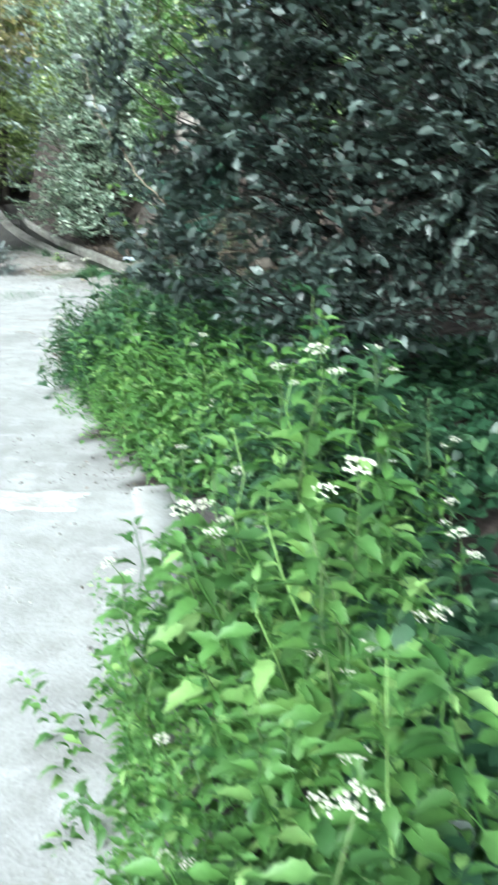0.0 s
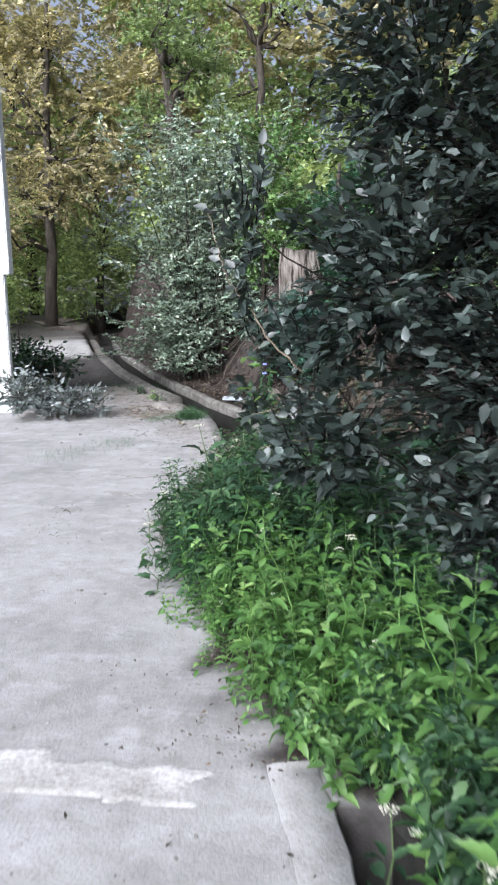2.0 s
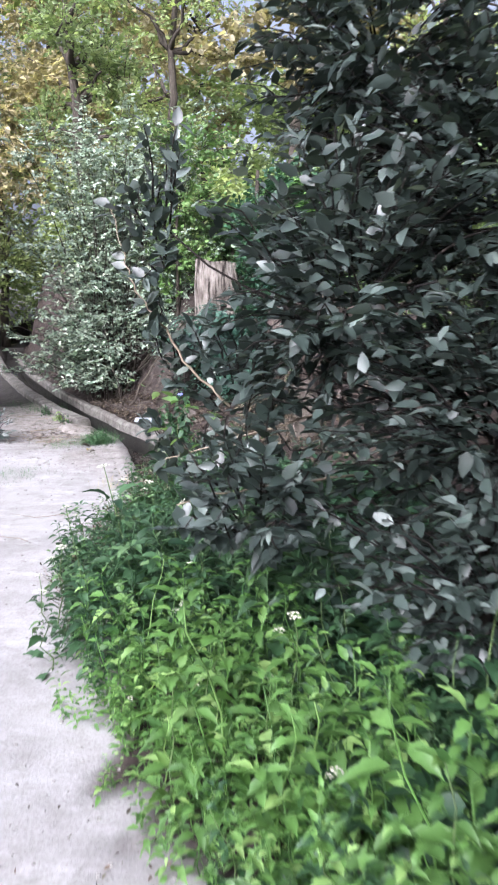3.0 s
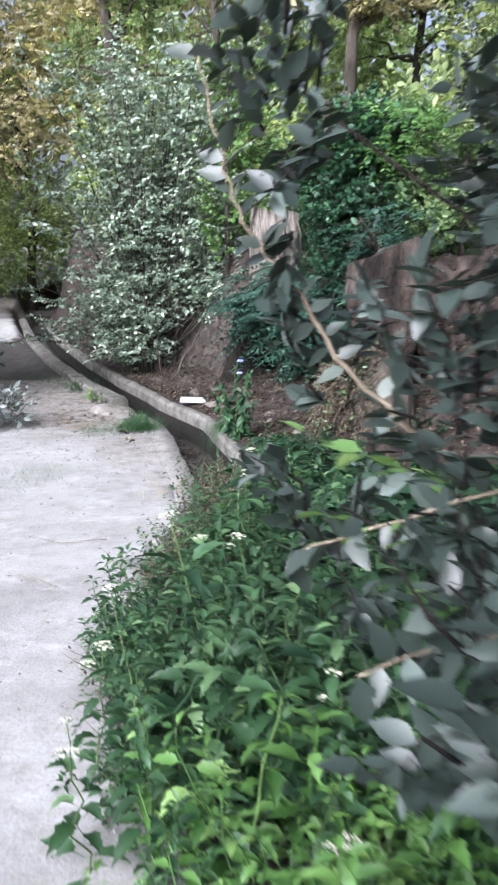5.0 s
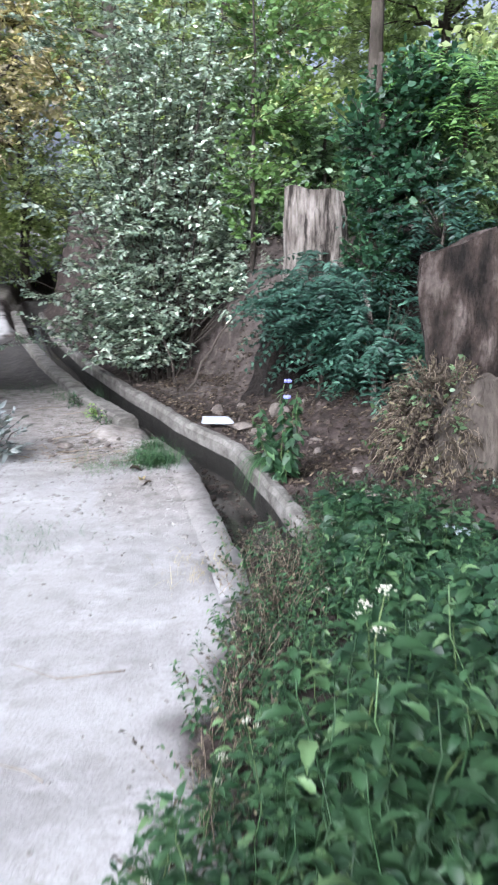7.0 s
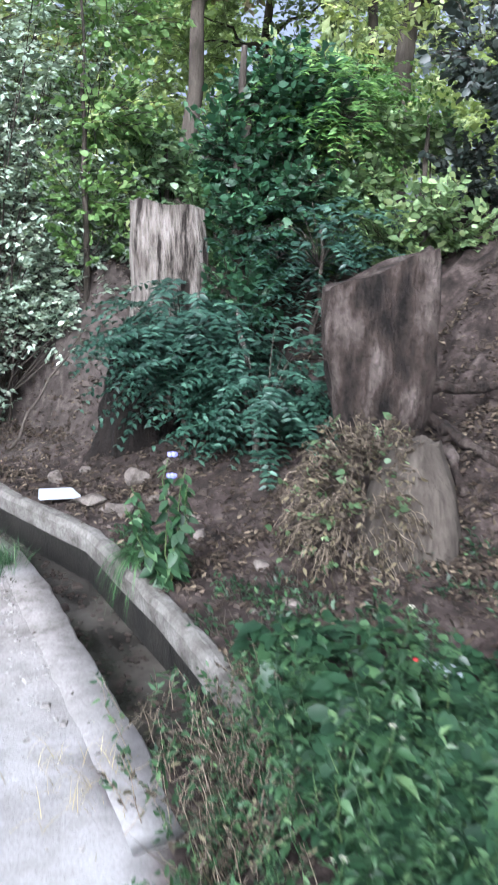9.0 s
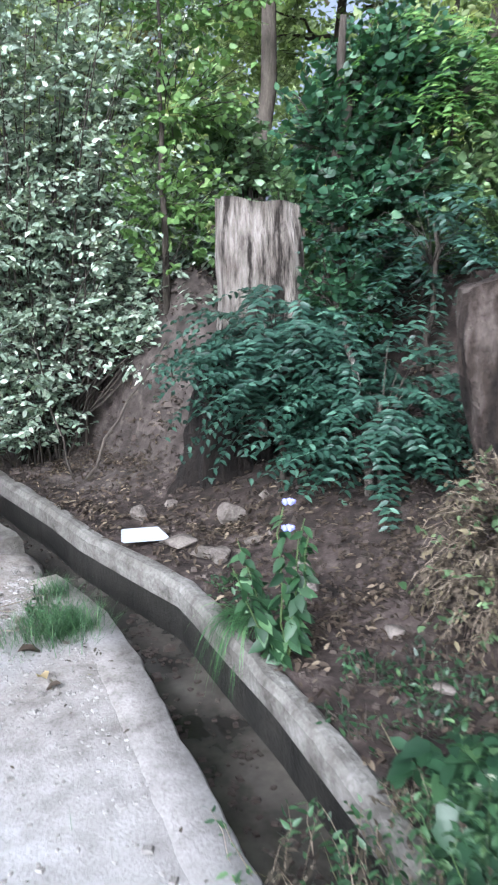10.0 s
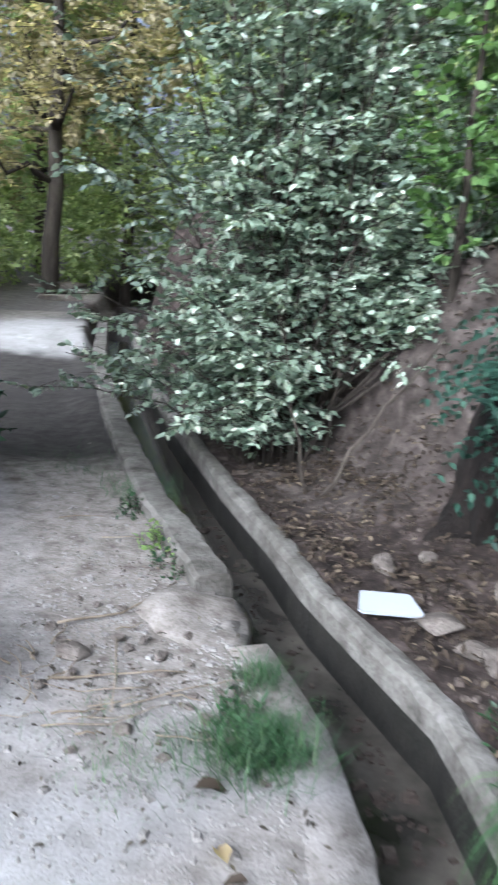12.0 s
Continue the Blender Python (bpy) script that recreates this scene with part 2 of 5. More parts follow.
class Geo:
    """Gathers vertices and faces for one mesh."""

    def __init__(self):
        self.v, self.f, self.n = [], [], 0

    def add(self, v, faces):
        self.v.append(np.asarray(v, dtype=float))
        self.f += [np.asarray(f) + self.n for f in faces]
        self.n += len(v)

    def mesh(self, name, mat=None, smooth=True):
        return mesh_of(name, np.concatenate(self.v), self.f, mat, smooth)


def tube(points, radii, sides=6):
    p = np.asarray(points, dtype=float)
    n = len(p)
    d = np.gradient(p, axis=0)
    d /= np.linalg.norm(d, axis=1)[:, None] + 1e-9
    ref = np.where(np.abs(d[:, 2:3]) > 0.9, np.array([[1.0, 0, 0]]), np.array([[0, 0, 1.0]]))
    a = np.cross(d, ref)
    a /= np.linalg.norm(a, axis=1)[:, None] + 1e-9
    b = np.cross(d, a)
    ang = np.arange(sides) * 2 * math.pi / sides
    r = np.asarray(radii, dtype=float)[:, None, None]
    v = (p[:, None] + r * (np.cos(ang)[None, :, None] * a[:, None] + np.sin(ang)[None, :, None] * b[:, None])).reshape(-1, 3)
    i = np.arange(n - 1)[:, None] * sides
    j = np.arange(sides)[None]
    k = (j + 1) % sides
    quads = np.stack([i + j, i + k, i + k + sides, i + j + sides], axis=-1).reshape(-1, 4)
    caps = np.array([list(range(sides))[::-1], [(n - 1) * sides + q for q in range(sides)]])
    return v, [quads, caps]


def bent(a, b, n=6, sag=0.0, wobble=0.0):
    a, b = np.asarray(a, float), np.asarray(b, float)
    t = np.linspace(0, 1, n)[:, None]
    p = a + (b - a) * t
    p[:, 2] += sag * np.sin(math.pi * t[:, 0])
    if wobble:
        w = rng.normal(0, wobble, (n, 3))
        w[0] = w[-1] = 0
        p += w
    return p


OVATE = (np.array([(0, 0, 0), (-0.20, 0.28, 0.05), (0.20, 0.28, 0.05), (0, 0.42, -0.01), (-0.17, 0.62, 0.02), (0.17, 0.62, 0.02), (0, 1.0, -0.12)]),
         np.array([(0, 3, 1), (0, 2, 3), (1, 3, 4), (3, 2, 5), (4, 3, 6), (3, 5, 6)]))
BROAD = (np.array([(0, 0, 0), (-0.32, 0.20, 0.06), (0.32, 0.20, 0.06), (0, 0.40, -0.02), (-0.30, 0.58, 0.03), (0.30, 0.58, 0.03), (0, 1.0, -0.10)]), OVATE[1])
WIDE = (OVATE[0] * np.array([1.25, 1.0, 1.0]), OVATE[1])
LANCE = (np.array([(0, 0, 0), (-0.12, 0.3, 0.03), (0.12, 0.3, 0.03), (0, 0.45, 0.0), (-0.10, 0.65, 0.0), (0.10, 0.65, 0.0), (0, 1.0, -0.15)]), OVATE[1])
FOLD = (np.array([(0, 0, 0), (-0.26, 0.5, 0.07), (0.26, 0.5, 0.07), (0, 1.0, -0.06)]), np.array([(0, 3, 1), (0, 2, 3)]))
BLADE = (np.array([(-0.011, 0, 0), (0.011, 0, 0), (-0.009, 0.5, 0.0), (0.009, 0.5, 0.0), (0, 1.0, -0.22)]), np.array([(0, 1, 3), (0, 3, 2), (2, 3, 4)]))


def unit(v):
    return v / (np.linalg.norm(v, axis=-1, keepdims=True) + 1e-9)


def leaves(geo, kind, at, way, up, size):
    """Lays one leaf at each place: way is its length, up its upper side."""
    tv, tf = kind
    y = unit(way)
    x = unit(np.cross(y, up))
    z = np.cross(x, y)
    s = np.asarray(size)[:, None, None]
    v = at[:, None] + s * (tv[None, :, 0:1] * x[:, None] + tv[None, :, 1:2] * y[:, None] + tv[None, :, 2:3] * z[:, None])
    f = (tf[None] + (np.arange(len(at)) * len(tv))[:, None, None]).reshape(-1, tf.shape[1])
    geo.add(v.reshape(-1, 3), [f])


def sprays(tips, roots, per, size, kind, geo, wood=None, length=0.35, flat=0.6, droop=0.15, thick=0.004, spread=1.0):
    """Leafy twigs that end at tips and come from roots."""
    n = len(tips)
    d = unit(tips - roots)
    seg = np.minimum(np.linalg.norm(tips - roots, axis=1), length)
    u = np.linspace(0.0, 1.0, per)[None, :] + rng.uniform(-0.04, 0.04, (n, per))
    p = tips[:, None] - d[:, None] * (seg[:, None] * (1 - u))[..., None]
    side = unit(np.cross(d, np.array([0, 0, 1.0])) + rng.normal(0, 0.25, (n, 3)))
    sign = np.where(np.arange(per) % 2 == 0, 1.0, -1.0)[None, :, None]
    way = spread * sign * side[:, None] + 0.75 * d[:, None] + rng.normal(0, 0.35, (n, per, 3))
    way[..., 2] -= droop
    up = np.array([0, 0, 1.0]) * flat + rng.normal(0, 0.45, (n, per, 3))
    sz = size * rng.uniform(0.6, 1.25, n * per)
    leaves(geo, kind, p.reshape(-1, 3), way.reshape(-1, 3), up.reshape(-1, 3), sz)
    if wood is not None:
        for a, b in zip(roots, tips):
            wood.add(*tube(bent(a, b, 4, 0.03, 0.012), [thick * 1.6, thick * 1.3, thick, thick * 0.5], 4))


def in_blob(n, centre, radii, shell=0.55):
    """Points in the outer part of an ellipsoid."""
    d = unit(rng.normal(0, 1, (n, 3)))
    r = shell + (1 - shell) * rng.uniform(0, 1, n) ** 0.7
    return np.asarray(centre) + d * r[:, None] * np.asarray(radii)


def smooth(a, b, x):
    t = np.clip((x - a) / (b - a), 0, 1)
    return t * t * (3 - 2 * t)


def wave(x, y, s, k=0.0):
    """Cheap smooth unevenness between about -1 and 1."""
    return (np.sin(x * s * 1.31 + 1.7 * np.sin(y * s * 0.73 + k) + k) + np.sin(y * s * 1.13 + 1.9 * np.sin(x * s * 0.61 - k) + 2 * k)) / 2


# ---- plan of the canal, and the lie of the land ----
CANAL_Y = (-30, -3.0, 1.5, 2.7, 3.2, 5.0, 7.0, 8.12, 8.45, 9.03, 9.48, 9.9, 10.17, 10.42, 10.85, 11.38, 11.8, 13.8, 16.5, 20.4, 24.0)
CANAL_L = (3.0, 0.42, -0.05, -0.23, -0.34, -0.72, -1.05, -1.25, -1.33, -1.47, -1.57, -1.70, -1.83, -1.97, -2.19, -2.48, -2.73, -3.66, -4.75, -6.10, -7.0)
RIM_Y = (-30, -3.0, 1.5, 2.7, 5.0, 7.0, 8.43, 9.03, 9.54, 9.85, 10.05, 10.2, 10.56, 10.95, 11.4, 12.2, 14.0, 17.0, 20.4, 24.0)
RIM_R = (3.25, 0.64, 0.11, -0.06, -0.50, -0.82, -1.00, -1.13, -1.28, -1.36, -1.42, -1.51, -1.72, -1.94, -2.14, -2.55, -3.38, -4.6, -5.75, -6.6)


def left_edge(y):
    return np.interp(y, CANAL_Y, CANAL_L)


def right_edge(y):
    return np.interp(y, RIM_Y, RIM_R)


def land(x, y):
    x, y = np.asarray(x, float), np.asarray(y, float)
    xl, xr = left_edge(y), right_edge(y)
    d = x - xr
    foot = 11.8 + 0.75 * (1 - smooth(-2.0, -1.0, x)) - 1.25 * smooth(-0.4, 0.8, x) + 0.12 * wave(x, y, 2.3)
    bluff = 1.0 * smooth(0.0, 0.9, y - foot) + 0.10 * np.clip(y - foot - 0.9, 0, 12)
    slope = 1.3 * smooth(0.25, 2.4, x) * smooth(6.0, 9.5, y) + 0.5 * smooth(1.5, 4.0, d)
    bank = 0.03 * smooth(0.0, 0.2, d) + 0.26 * smooth(0.5, 1.5, d) * smooth(8.0, 9.4, y) + np.maximum(bluff * smooth(0.2, 0.9, d), slope)
    bank = bank + (0.14 * np.abs(wave(x, y, 3.4, 2.0)) + 0.075 * wave(x, y, 8.5, 5.0) + 0.045 * wave(x, y, 19.0, 1.0)) * smooth(0.15, 0.6, bank) + (0.02 * wave(x, y, 6.0) + 0.012 * wave(x, y, 15.0, 1.0)) * smooth(0.15, 0.4, d)
    path = (0.008 * wave(x, y, 2.2) + 0.004 * wave(x, y, 7.0, 2.0)) * (1 - smooth(-0.6, -0.2, x - xl))
    path = path - 0.05 * smooth(12.2, 12.9, y) * (1 - smooth(16.4, 17.0, y)) * (1 - smooth(-0.5, -0.25, x - xl))
    path = path + (0.22 * smooth(16.9, 17.9, y) + 0.05 * np.clip(y - 20.5, 0, 30)) * (1 - smooth(-0.32, -0.2, x - xl))
    path = path + 0.10 * np.clip(-4.6 - 0.35 * np.clip(y - 8, 0, 40) - x, 0, 6)
    z = np.where(x > (xl + xr) / 2, bank, path)
    inside = (x > xl - 0.055) & (x < xr + 0.115)
    return np.where(inside & (y < 23.5) & ((y > 8.0) | ((y > 2.2) & (y < 3.05))), np.where(y < 5, -0.75, -0.30) + 0.012 * wave(x, y, 9.0), z)


def cover(x, y):
    """How much of pale cement, grit and wet mud, with the slot's shade, lies at each place."""
    xl, xr = left_edge(y), right_edge(y)
    ragged = 0.10 * wave(x, y, 5.0) + 0.07 * wave(x, y, 13.0, 3.0)
    edge = np.interp(y, (0, 2.5, 3.05, 3.3, 4, 5, 6, 7, 7.6, 8.2, 8.6, 9.4, 10.0, 11, 12.2, 13, 17, 22), (-0.1, -0.1, -0.1, 0.18, 0.30, 0.36, 0.38, 0.30, 0.2, 0.1, 0.05, 0.05, 0.35, 0.8, 1.05, 0.9, 0.3, 0.5))
    pale = 1 - smooth(-edge - 0.06, -edge + 0.10, x - xl + ragged)
    pale = np.where((y > 8.3) & (y < 9.6), np.maximum(pale, (x < xl + 0.1) * 0.9), pale)
    pale *= 1 - 0.7 * smooth(18.2, 18.9, y)
    pale *= smooth(-5.9, -4.9, x + 0.35 * np.clip(y - 8, 0, 40) + 2 * ragged)
    grit = (1 - smooth(-0.1, 0.06, x - xl)) * smooth(9.2, 10.2, y + 2 * ragged) * (1 - smooth(12.5, 13.2, y)) * smooth(-1.3, -0.75, x - xl + ragged)
    grit = np.maximum(grit, 0.75 * (x < xl) * smooth(0.0, 0.5, wave(x, y, 1.7, 4.0) + ragged) * smooth(7.5, 9.5, y))
    clay = (x > xr + 0.3) * smooth(11.6, 12.1, y + ragged) * (1 - smooth(13.2, 13.6, y)) * smooth(-2.9, -2.4, x + ragged) * (1 - smooth(-1.0, -0.6, x + ragged))
    grit = np.maximum(grit, 0.12 * clay)
    wet_shade = smooth(12.25, 12.7, y + ragged) * (1 - smooth(16.6, 17.0, y + ragged)) * (x < xl + 0.1) * smooth(-7.5, -6.5, x + 0.0 * y)
    # Canal bed takes the mud tone; in the near slot it stands for shade.
    wet_shade = np.maximum(wet_shade, ((x > xl - 0.06) & (x < xr + 0.12) & ((y > 8.0) | (y < 3.1))) * 1.0)
    return np.stack([pale, np.clip(grit, 0, 1), np.clip(wet_shade, 0, 1), np.ones_like(pale)], axis=1).astype(np.float32)


def build_ground():
    xs = np.concatenate([np.linspace(-400, -40, 8), np.linspace(-34, -9, 26), np.arange(-8.0, 3.0, 0.05), np.linspace(3.1, 9, 40), np.linspace(10, 34, 25), np.linspace(40, 400, 8)])
    ys = np.concatenate([np.linspace(-400, -40, 8), np.linspace(-34, -2.2, 30), np.arange(-2.0, 20.0, 0.05), np.linspace(20.1, 30, 50), np.linspace(32, 60, 15), np.linspace(70, 400, 8)])
    X, Y = np.meshgrid(xs, ys)
    Z = land(X, Y)
    nx, ny = len(xs), len(ys)
    i = np.arange(ny - 1)[:, None] * nx
    j = np.arange(nx - 1)[None]
    f = np.stack([i + j, i + j + 1, i + j + 1 + nx, i + j + nx], axis=-1).reshape(-1, 4)
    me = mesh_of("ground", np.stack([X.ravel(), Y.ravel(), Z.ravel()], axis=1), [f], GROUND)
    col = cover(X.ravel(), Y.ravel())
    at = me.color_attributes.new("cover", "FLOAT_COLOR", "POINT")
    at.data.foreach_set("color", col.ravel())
    return tagged(new("ground", me), "pale worn cement path beside brown leaf-strewn earth bank", "ground", kind="structure")


build_ground()


# ---- canal ----
def strip(edge, y0, y1, side, width, top, bottom, step=0.07, bevel=0.02, wear=0.012, k=0.0, taper=0.0):
    """A wall or kerb that follows an edge of the canal; side: +1 lies to the right of the edge."""
    y = np.arange(y0, y1 + step * 0.5, step)
    x = edge(y)
    tx, ty = np.gradient(x), np.gradient(y)
    ln = np.hypot(tx, ty)
    nx, ny = side * ty / ln, -side * tx / ln
    w1 = wear * wave(x, y, 9.0, k) + 0.6 * wear * wave(x, y, 23.0, k + 1)
    w2 = wear * wave(x, y, 8.0, k + 2) + 0.6 * wear * wave(x, y, 21.0, k + 3)
    jit = np.random.default_rng(int(10 * k) + 3)
    w1 = w1 + jit.normal(0, 0.4 * wear, len(y))
    w2 = w2 + jit.normal(0, 0.4 * wear, len(y))
    wz = jit.normal(0, 0.12 * wear, len(y)) + 0.5 * wear * wave(x, y, 6.0, k + 4)
    rings = []
    for off, z, w in ((0.0, bottom, 0 * w1), (0.0, top - bevel * 1.5, w1), (bevel, top, w1), (width * (0.5 if taper == 0 else 0.68), top + (0.004 if taper == 0 else 0.001), 0.5 * (w1 + w2)), (width - bevel, top - taper, w2), (width, top - bevel - taper, w2), (width, bottom, 0 * w2)):
        o = off + w
        rings.append(np.stack([x + nx * o, y + ny * o, z + (wz if z > bottom else 0 * wz)], axis=1))
    v = np.stack(rings, axis=1)
    n, m = v.shape[0], v.shape[1]
    i = np.arange(n - 1)[:, None] * m
    j = np.arange(m - 1)[None]
    a, b, c, d = i + j, i + j + 1, i + j + 1 + m, i + j + m
    q = np.stack([a, d, c, b] if side > 0 else [a, b, c, d], axis=-1).reshape(-1, 4)
    caps = np.array([list(range(m)), [(n - 1) * m + t for t in range(m)][::-1]])
    return v.reshape(-1, 3), [q, caps]


def as_path(me, grit=0.0):
    """Gives a mesh beside the canal the surface of the path around it."""
    v = np.empty(len(me.vertices) * 3)
    me.vertices.foreach_get("co", v)
    v = v.reshape(-1, 3)
    col = cover(v[:, 0] - 0.1, v[:, 1])
    col[:, 0] = np.maximum(col[:, 0], 0.7)
    col[:, 1] = np.maximum(col[:, 1], grit)
    col[:, 2] = 0
    at = me.color_attributes.new("cover", "FLOAT_COLOR", "POINT")
    at.data.foreach_set("color", col.astype(np.float32).ravel())


def canal_piece(name, args, mat, label):
    g = Geo()
    g.add(*strip(*args[0], **args[1]))
    me = g.mesh(name, mat, mat is GROUND)
    if mat is GROUND:
        as_path(me)
    ob = new(name, me)
    return tagged(ob, label, "canal wall" if "wall" in name else "kerb", kind="structure")


canal_piece("canal_wall_right", ((lambda y: right_edge(y) + 0.055, 7.6, 20.4, 1, 0.09, -0.05, -0.42), dict(k=1.0, wear=0.003)), CANALWALL, "damp concrete side wall of the narrow canal, its shade put into the near-black colour")
canal_piece("canal_coping_right", ((lambda y: right_edge(y) + 0.042, 7.6, 20.4, 1, 0.10, 0.045, -0.07), dict(k=1.5, wear=0.007)), KERBMAT, "worn grey concrete coping along the canal's far side")
canal_piece("canal_wall_left", ((left_edge, 7.6, 10.42, -1, 0.10, -0.035, -0.42), dict(k=2.0)), CANALWALL, "damp concrete side wall of the narrow canal, its shade put into the near-black colour")
canal_piece("canal_coping_left", ((lambda y: left_edge(y) + 0.004, 7.6, 10.42, -1, 0.22, 0.006, -0.06), dict(k=2.5, wear=0.006, bevel=0.012, taper=0.02)), GROUND, "broken pale cement lip where path meets canal")
canal_piece("canal_wall_near", ((left_edge, 1.6, 3.3, -1, 0.10, -0.035, -0.8), dict(k=2.2)), CANALWALL, "damp concrete side wall of the narrow canal, its shade put into the near-black colour")
canal_piece("canal_wall_near_right", ((right_edge, 1.6, 3.3, 1, 0.10, 0.0, -0.8), dict(k=2.3)), CANALWALL, "damp concrete side wall of the narrow canal, its shade put into the near-black colour")
canal_piece("canal_coping_near", ((lambda y: left_edge(y) + 0.004, 1.6, 3.3, -1, 0.22, 0.006, -0.06), dict(k=2.7, wear=0.006, bevel=0.012, taper=0.02)), GROUND, "broken pale cement lip where path meets canal")
canal_piece("kerb_wall_left", ((left_edge, 10.85, 20.4, -1, 0.10, -0.02, -0.42), dict(k=3.0)), CANALWALL, "damp concrete side wall of the narrow canal, its shade put into the near-black colour")
canal_piece("kerb_left", ((lambda y: left_edge(y) + 0.004, 10.83, 20.4, -1, 0.17, 0.075, -0.10), dict(k=3.5, wear=0.008)), KERBMAT, "worn grey concrete kerb between path and canal")


def water():
    y = np.arange(7.6, 20.4, 0.2)
    l, r = left_edge(y) - 0.05, right_edge(y) + 0.09
    v = np.concatenate([np.stack([l, y, np.full_like(y, -0.245)], 1), np.stack([r, y, np.full_like(y, -0.245)], 1)])
    n = len(y)
    i = np.arange(n - 1)
    f = np.stack([i, i + n, i + n + 1, i + 1], 1)
    tagged(new("water", mesh_of("water", v, [f], WATER)), "shallow dark still water in the canal", "water", kind="structure")


water()


def lump(radius, flat, seed, rough=0.22, sub=2, box=False):
    bm = bmesh.new()
    r = random.Random(seed)
    if box:
        for _ in range(16):
            d = Vector((r.gauss(0, 1), r.gauss(0, 1), r.gauss(0, 1))).normalized()
            bm.verts.new((d.x * radius[0], d.y * radius[1], d.z * flat))
        bmesh.ops.convex_hull(bm, input=bm.verts[:])
        bmesh.ops.bevel(bm, geom=bm.edges[:], offset=min(radius[0], flat) * 0.10, segments=1, affect="EDGES")
        return bm
    bmesh.ops.create_icosphere(bm, subdivisions=sub, radius=1.0)
    o = Vector((r.uniform(-9, 9), r.uniform(-9, 9), r.uniform(-9, 9)))
    for v in bm.verts:
        k = 1 + rough * noise.noise(v.co * 1.2 + o) * 1.6 + 0.3 * rough * noise.noise(v.co * 4 + o)
        v.co = Vector((v.co.x * radius[0] * k, v.co.y * radius[1] * k, v.co.z * flat * k))
    return bm


def rock(x, y, size, seed, turn=0.0, name="rock", label="angular pale limestone rock lying on bare earth", sink=0.25, mat=None, box=True):
    ob = part(name, lump((size[0], size[1]), size[2], seed, 0.25, 2, box), mat or ROCK)
    z = float(land(x, y)) + size[2] * (1 - 2 * sink) * 0.85
    ob.matrix_world = pose(x, y, z, random.Random(seed).uniform(-10, 10), random.Random(seed + 1).uniform(-10, 10), turn)
    return tagged(ob, label, "rock", "rocks by the canal")


# broken end of the kerb, at the notch
b = part("broken_concrete", lump((0.21, 0.30), 0.075, 5, 0.35, 3), GROUND, smooth=True)
b.matrix_world = pose(-2.33, 10.55, -0.045, 0, 0, 25)
b.data.transform(b.matrix_world)
as_path(b.data, 0.3)
b.data.transform(b.matrix_world.inverted())
b.matrix_world = pose(-2.33, 10.55, -0.045, 0, 0, 25)
tagged(b, "rounded lump of broken pale concrete at canal notch", "concrete")
rock(-2.62, 10.12, (0.07, 0.06, 0.035), 21, 20, label="small pale stone half sunk in the path")

# ---- white building by the path ----
def white_building():
    root = tagged(new("white_gate_wall"), "white plastered wall end with projecting upper part", "wall")
    root.location = (-4.07, 9.98, 0)

    def block(name, x0, x1, y0, y1, z0, z1, mat, label="", bev=0.012):
        bm = bmesh.new()
        bmesh.ops.create_cube(bm, size=1.0)
        for v in bm.verts:
            v.co = Vector(((x0 + x1) / 2 + v.co.x * (x1 - x0), (y0 + y1) / 2 + v.co.y * (y1 - y0), (z0 + z1) / 2 + v.co.z * (z1 - z0)))
        bmesh.ops.bevel(bm, geom=bm.edges[:], offset=bev, segments=2, affect="EDGES")
        return part(name, bm, mat, root, label)
    block("wall", -2.4, 0.0, 0.0, 0.09, -0.2, 1.62, PLASTER)
    block("upper_wall", -2.45, 0.08, -0.03, 0.11, 1.62, 4.8, PLASTER)
    block("cap", -2.5, 0.12, -0.06, 0.15, 4.8, 4.9, KERBMAT, "flat grey concrete cap")
    bm = bmesh.new()
    bmesh.ops.create_cone(bm, segments=10, radius1=0.025, radius2=0.025, depth=1.7, cap_ends=True)
    p = part("downpipe", bm, PLASTER, root, "white downpipe", True)
    p.location = (-0.02, -0.06, 3.9)
    return root


white_building()

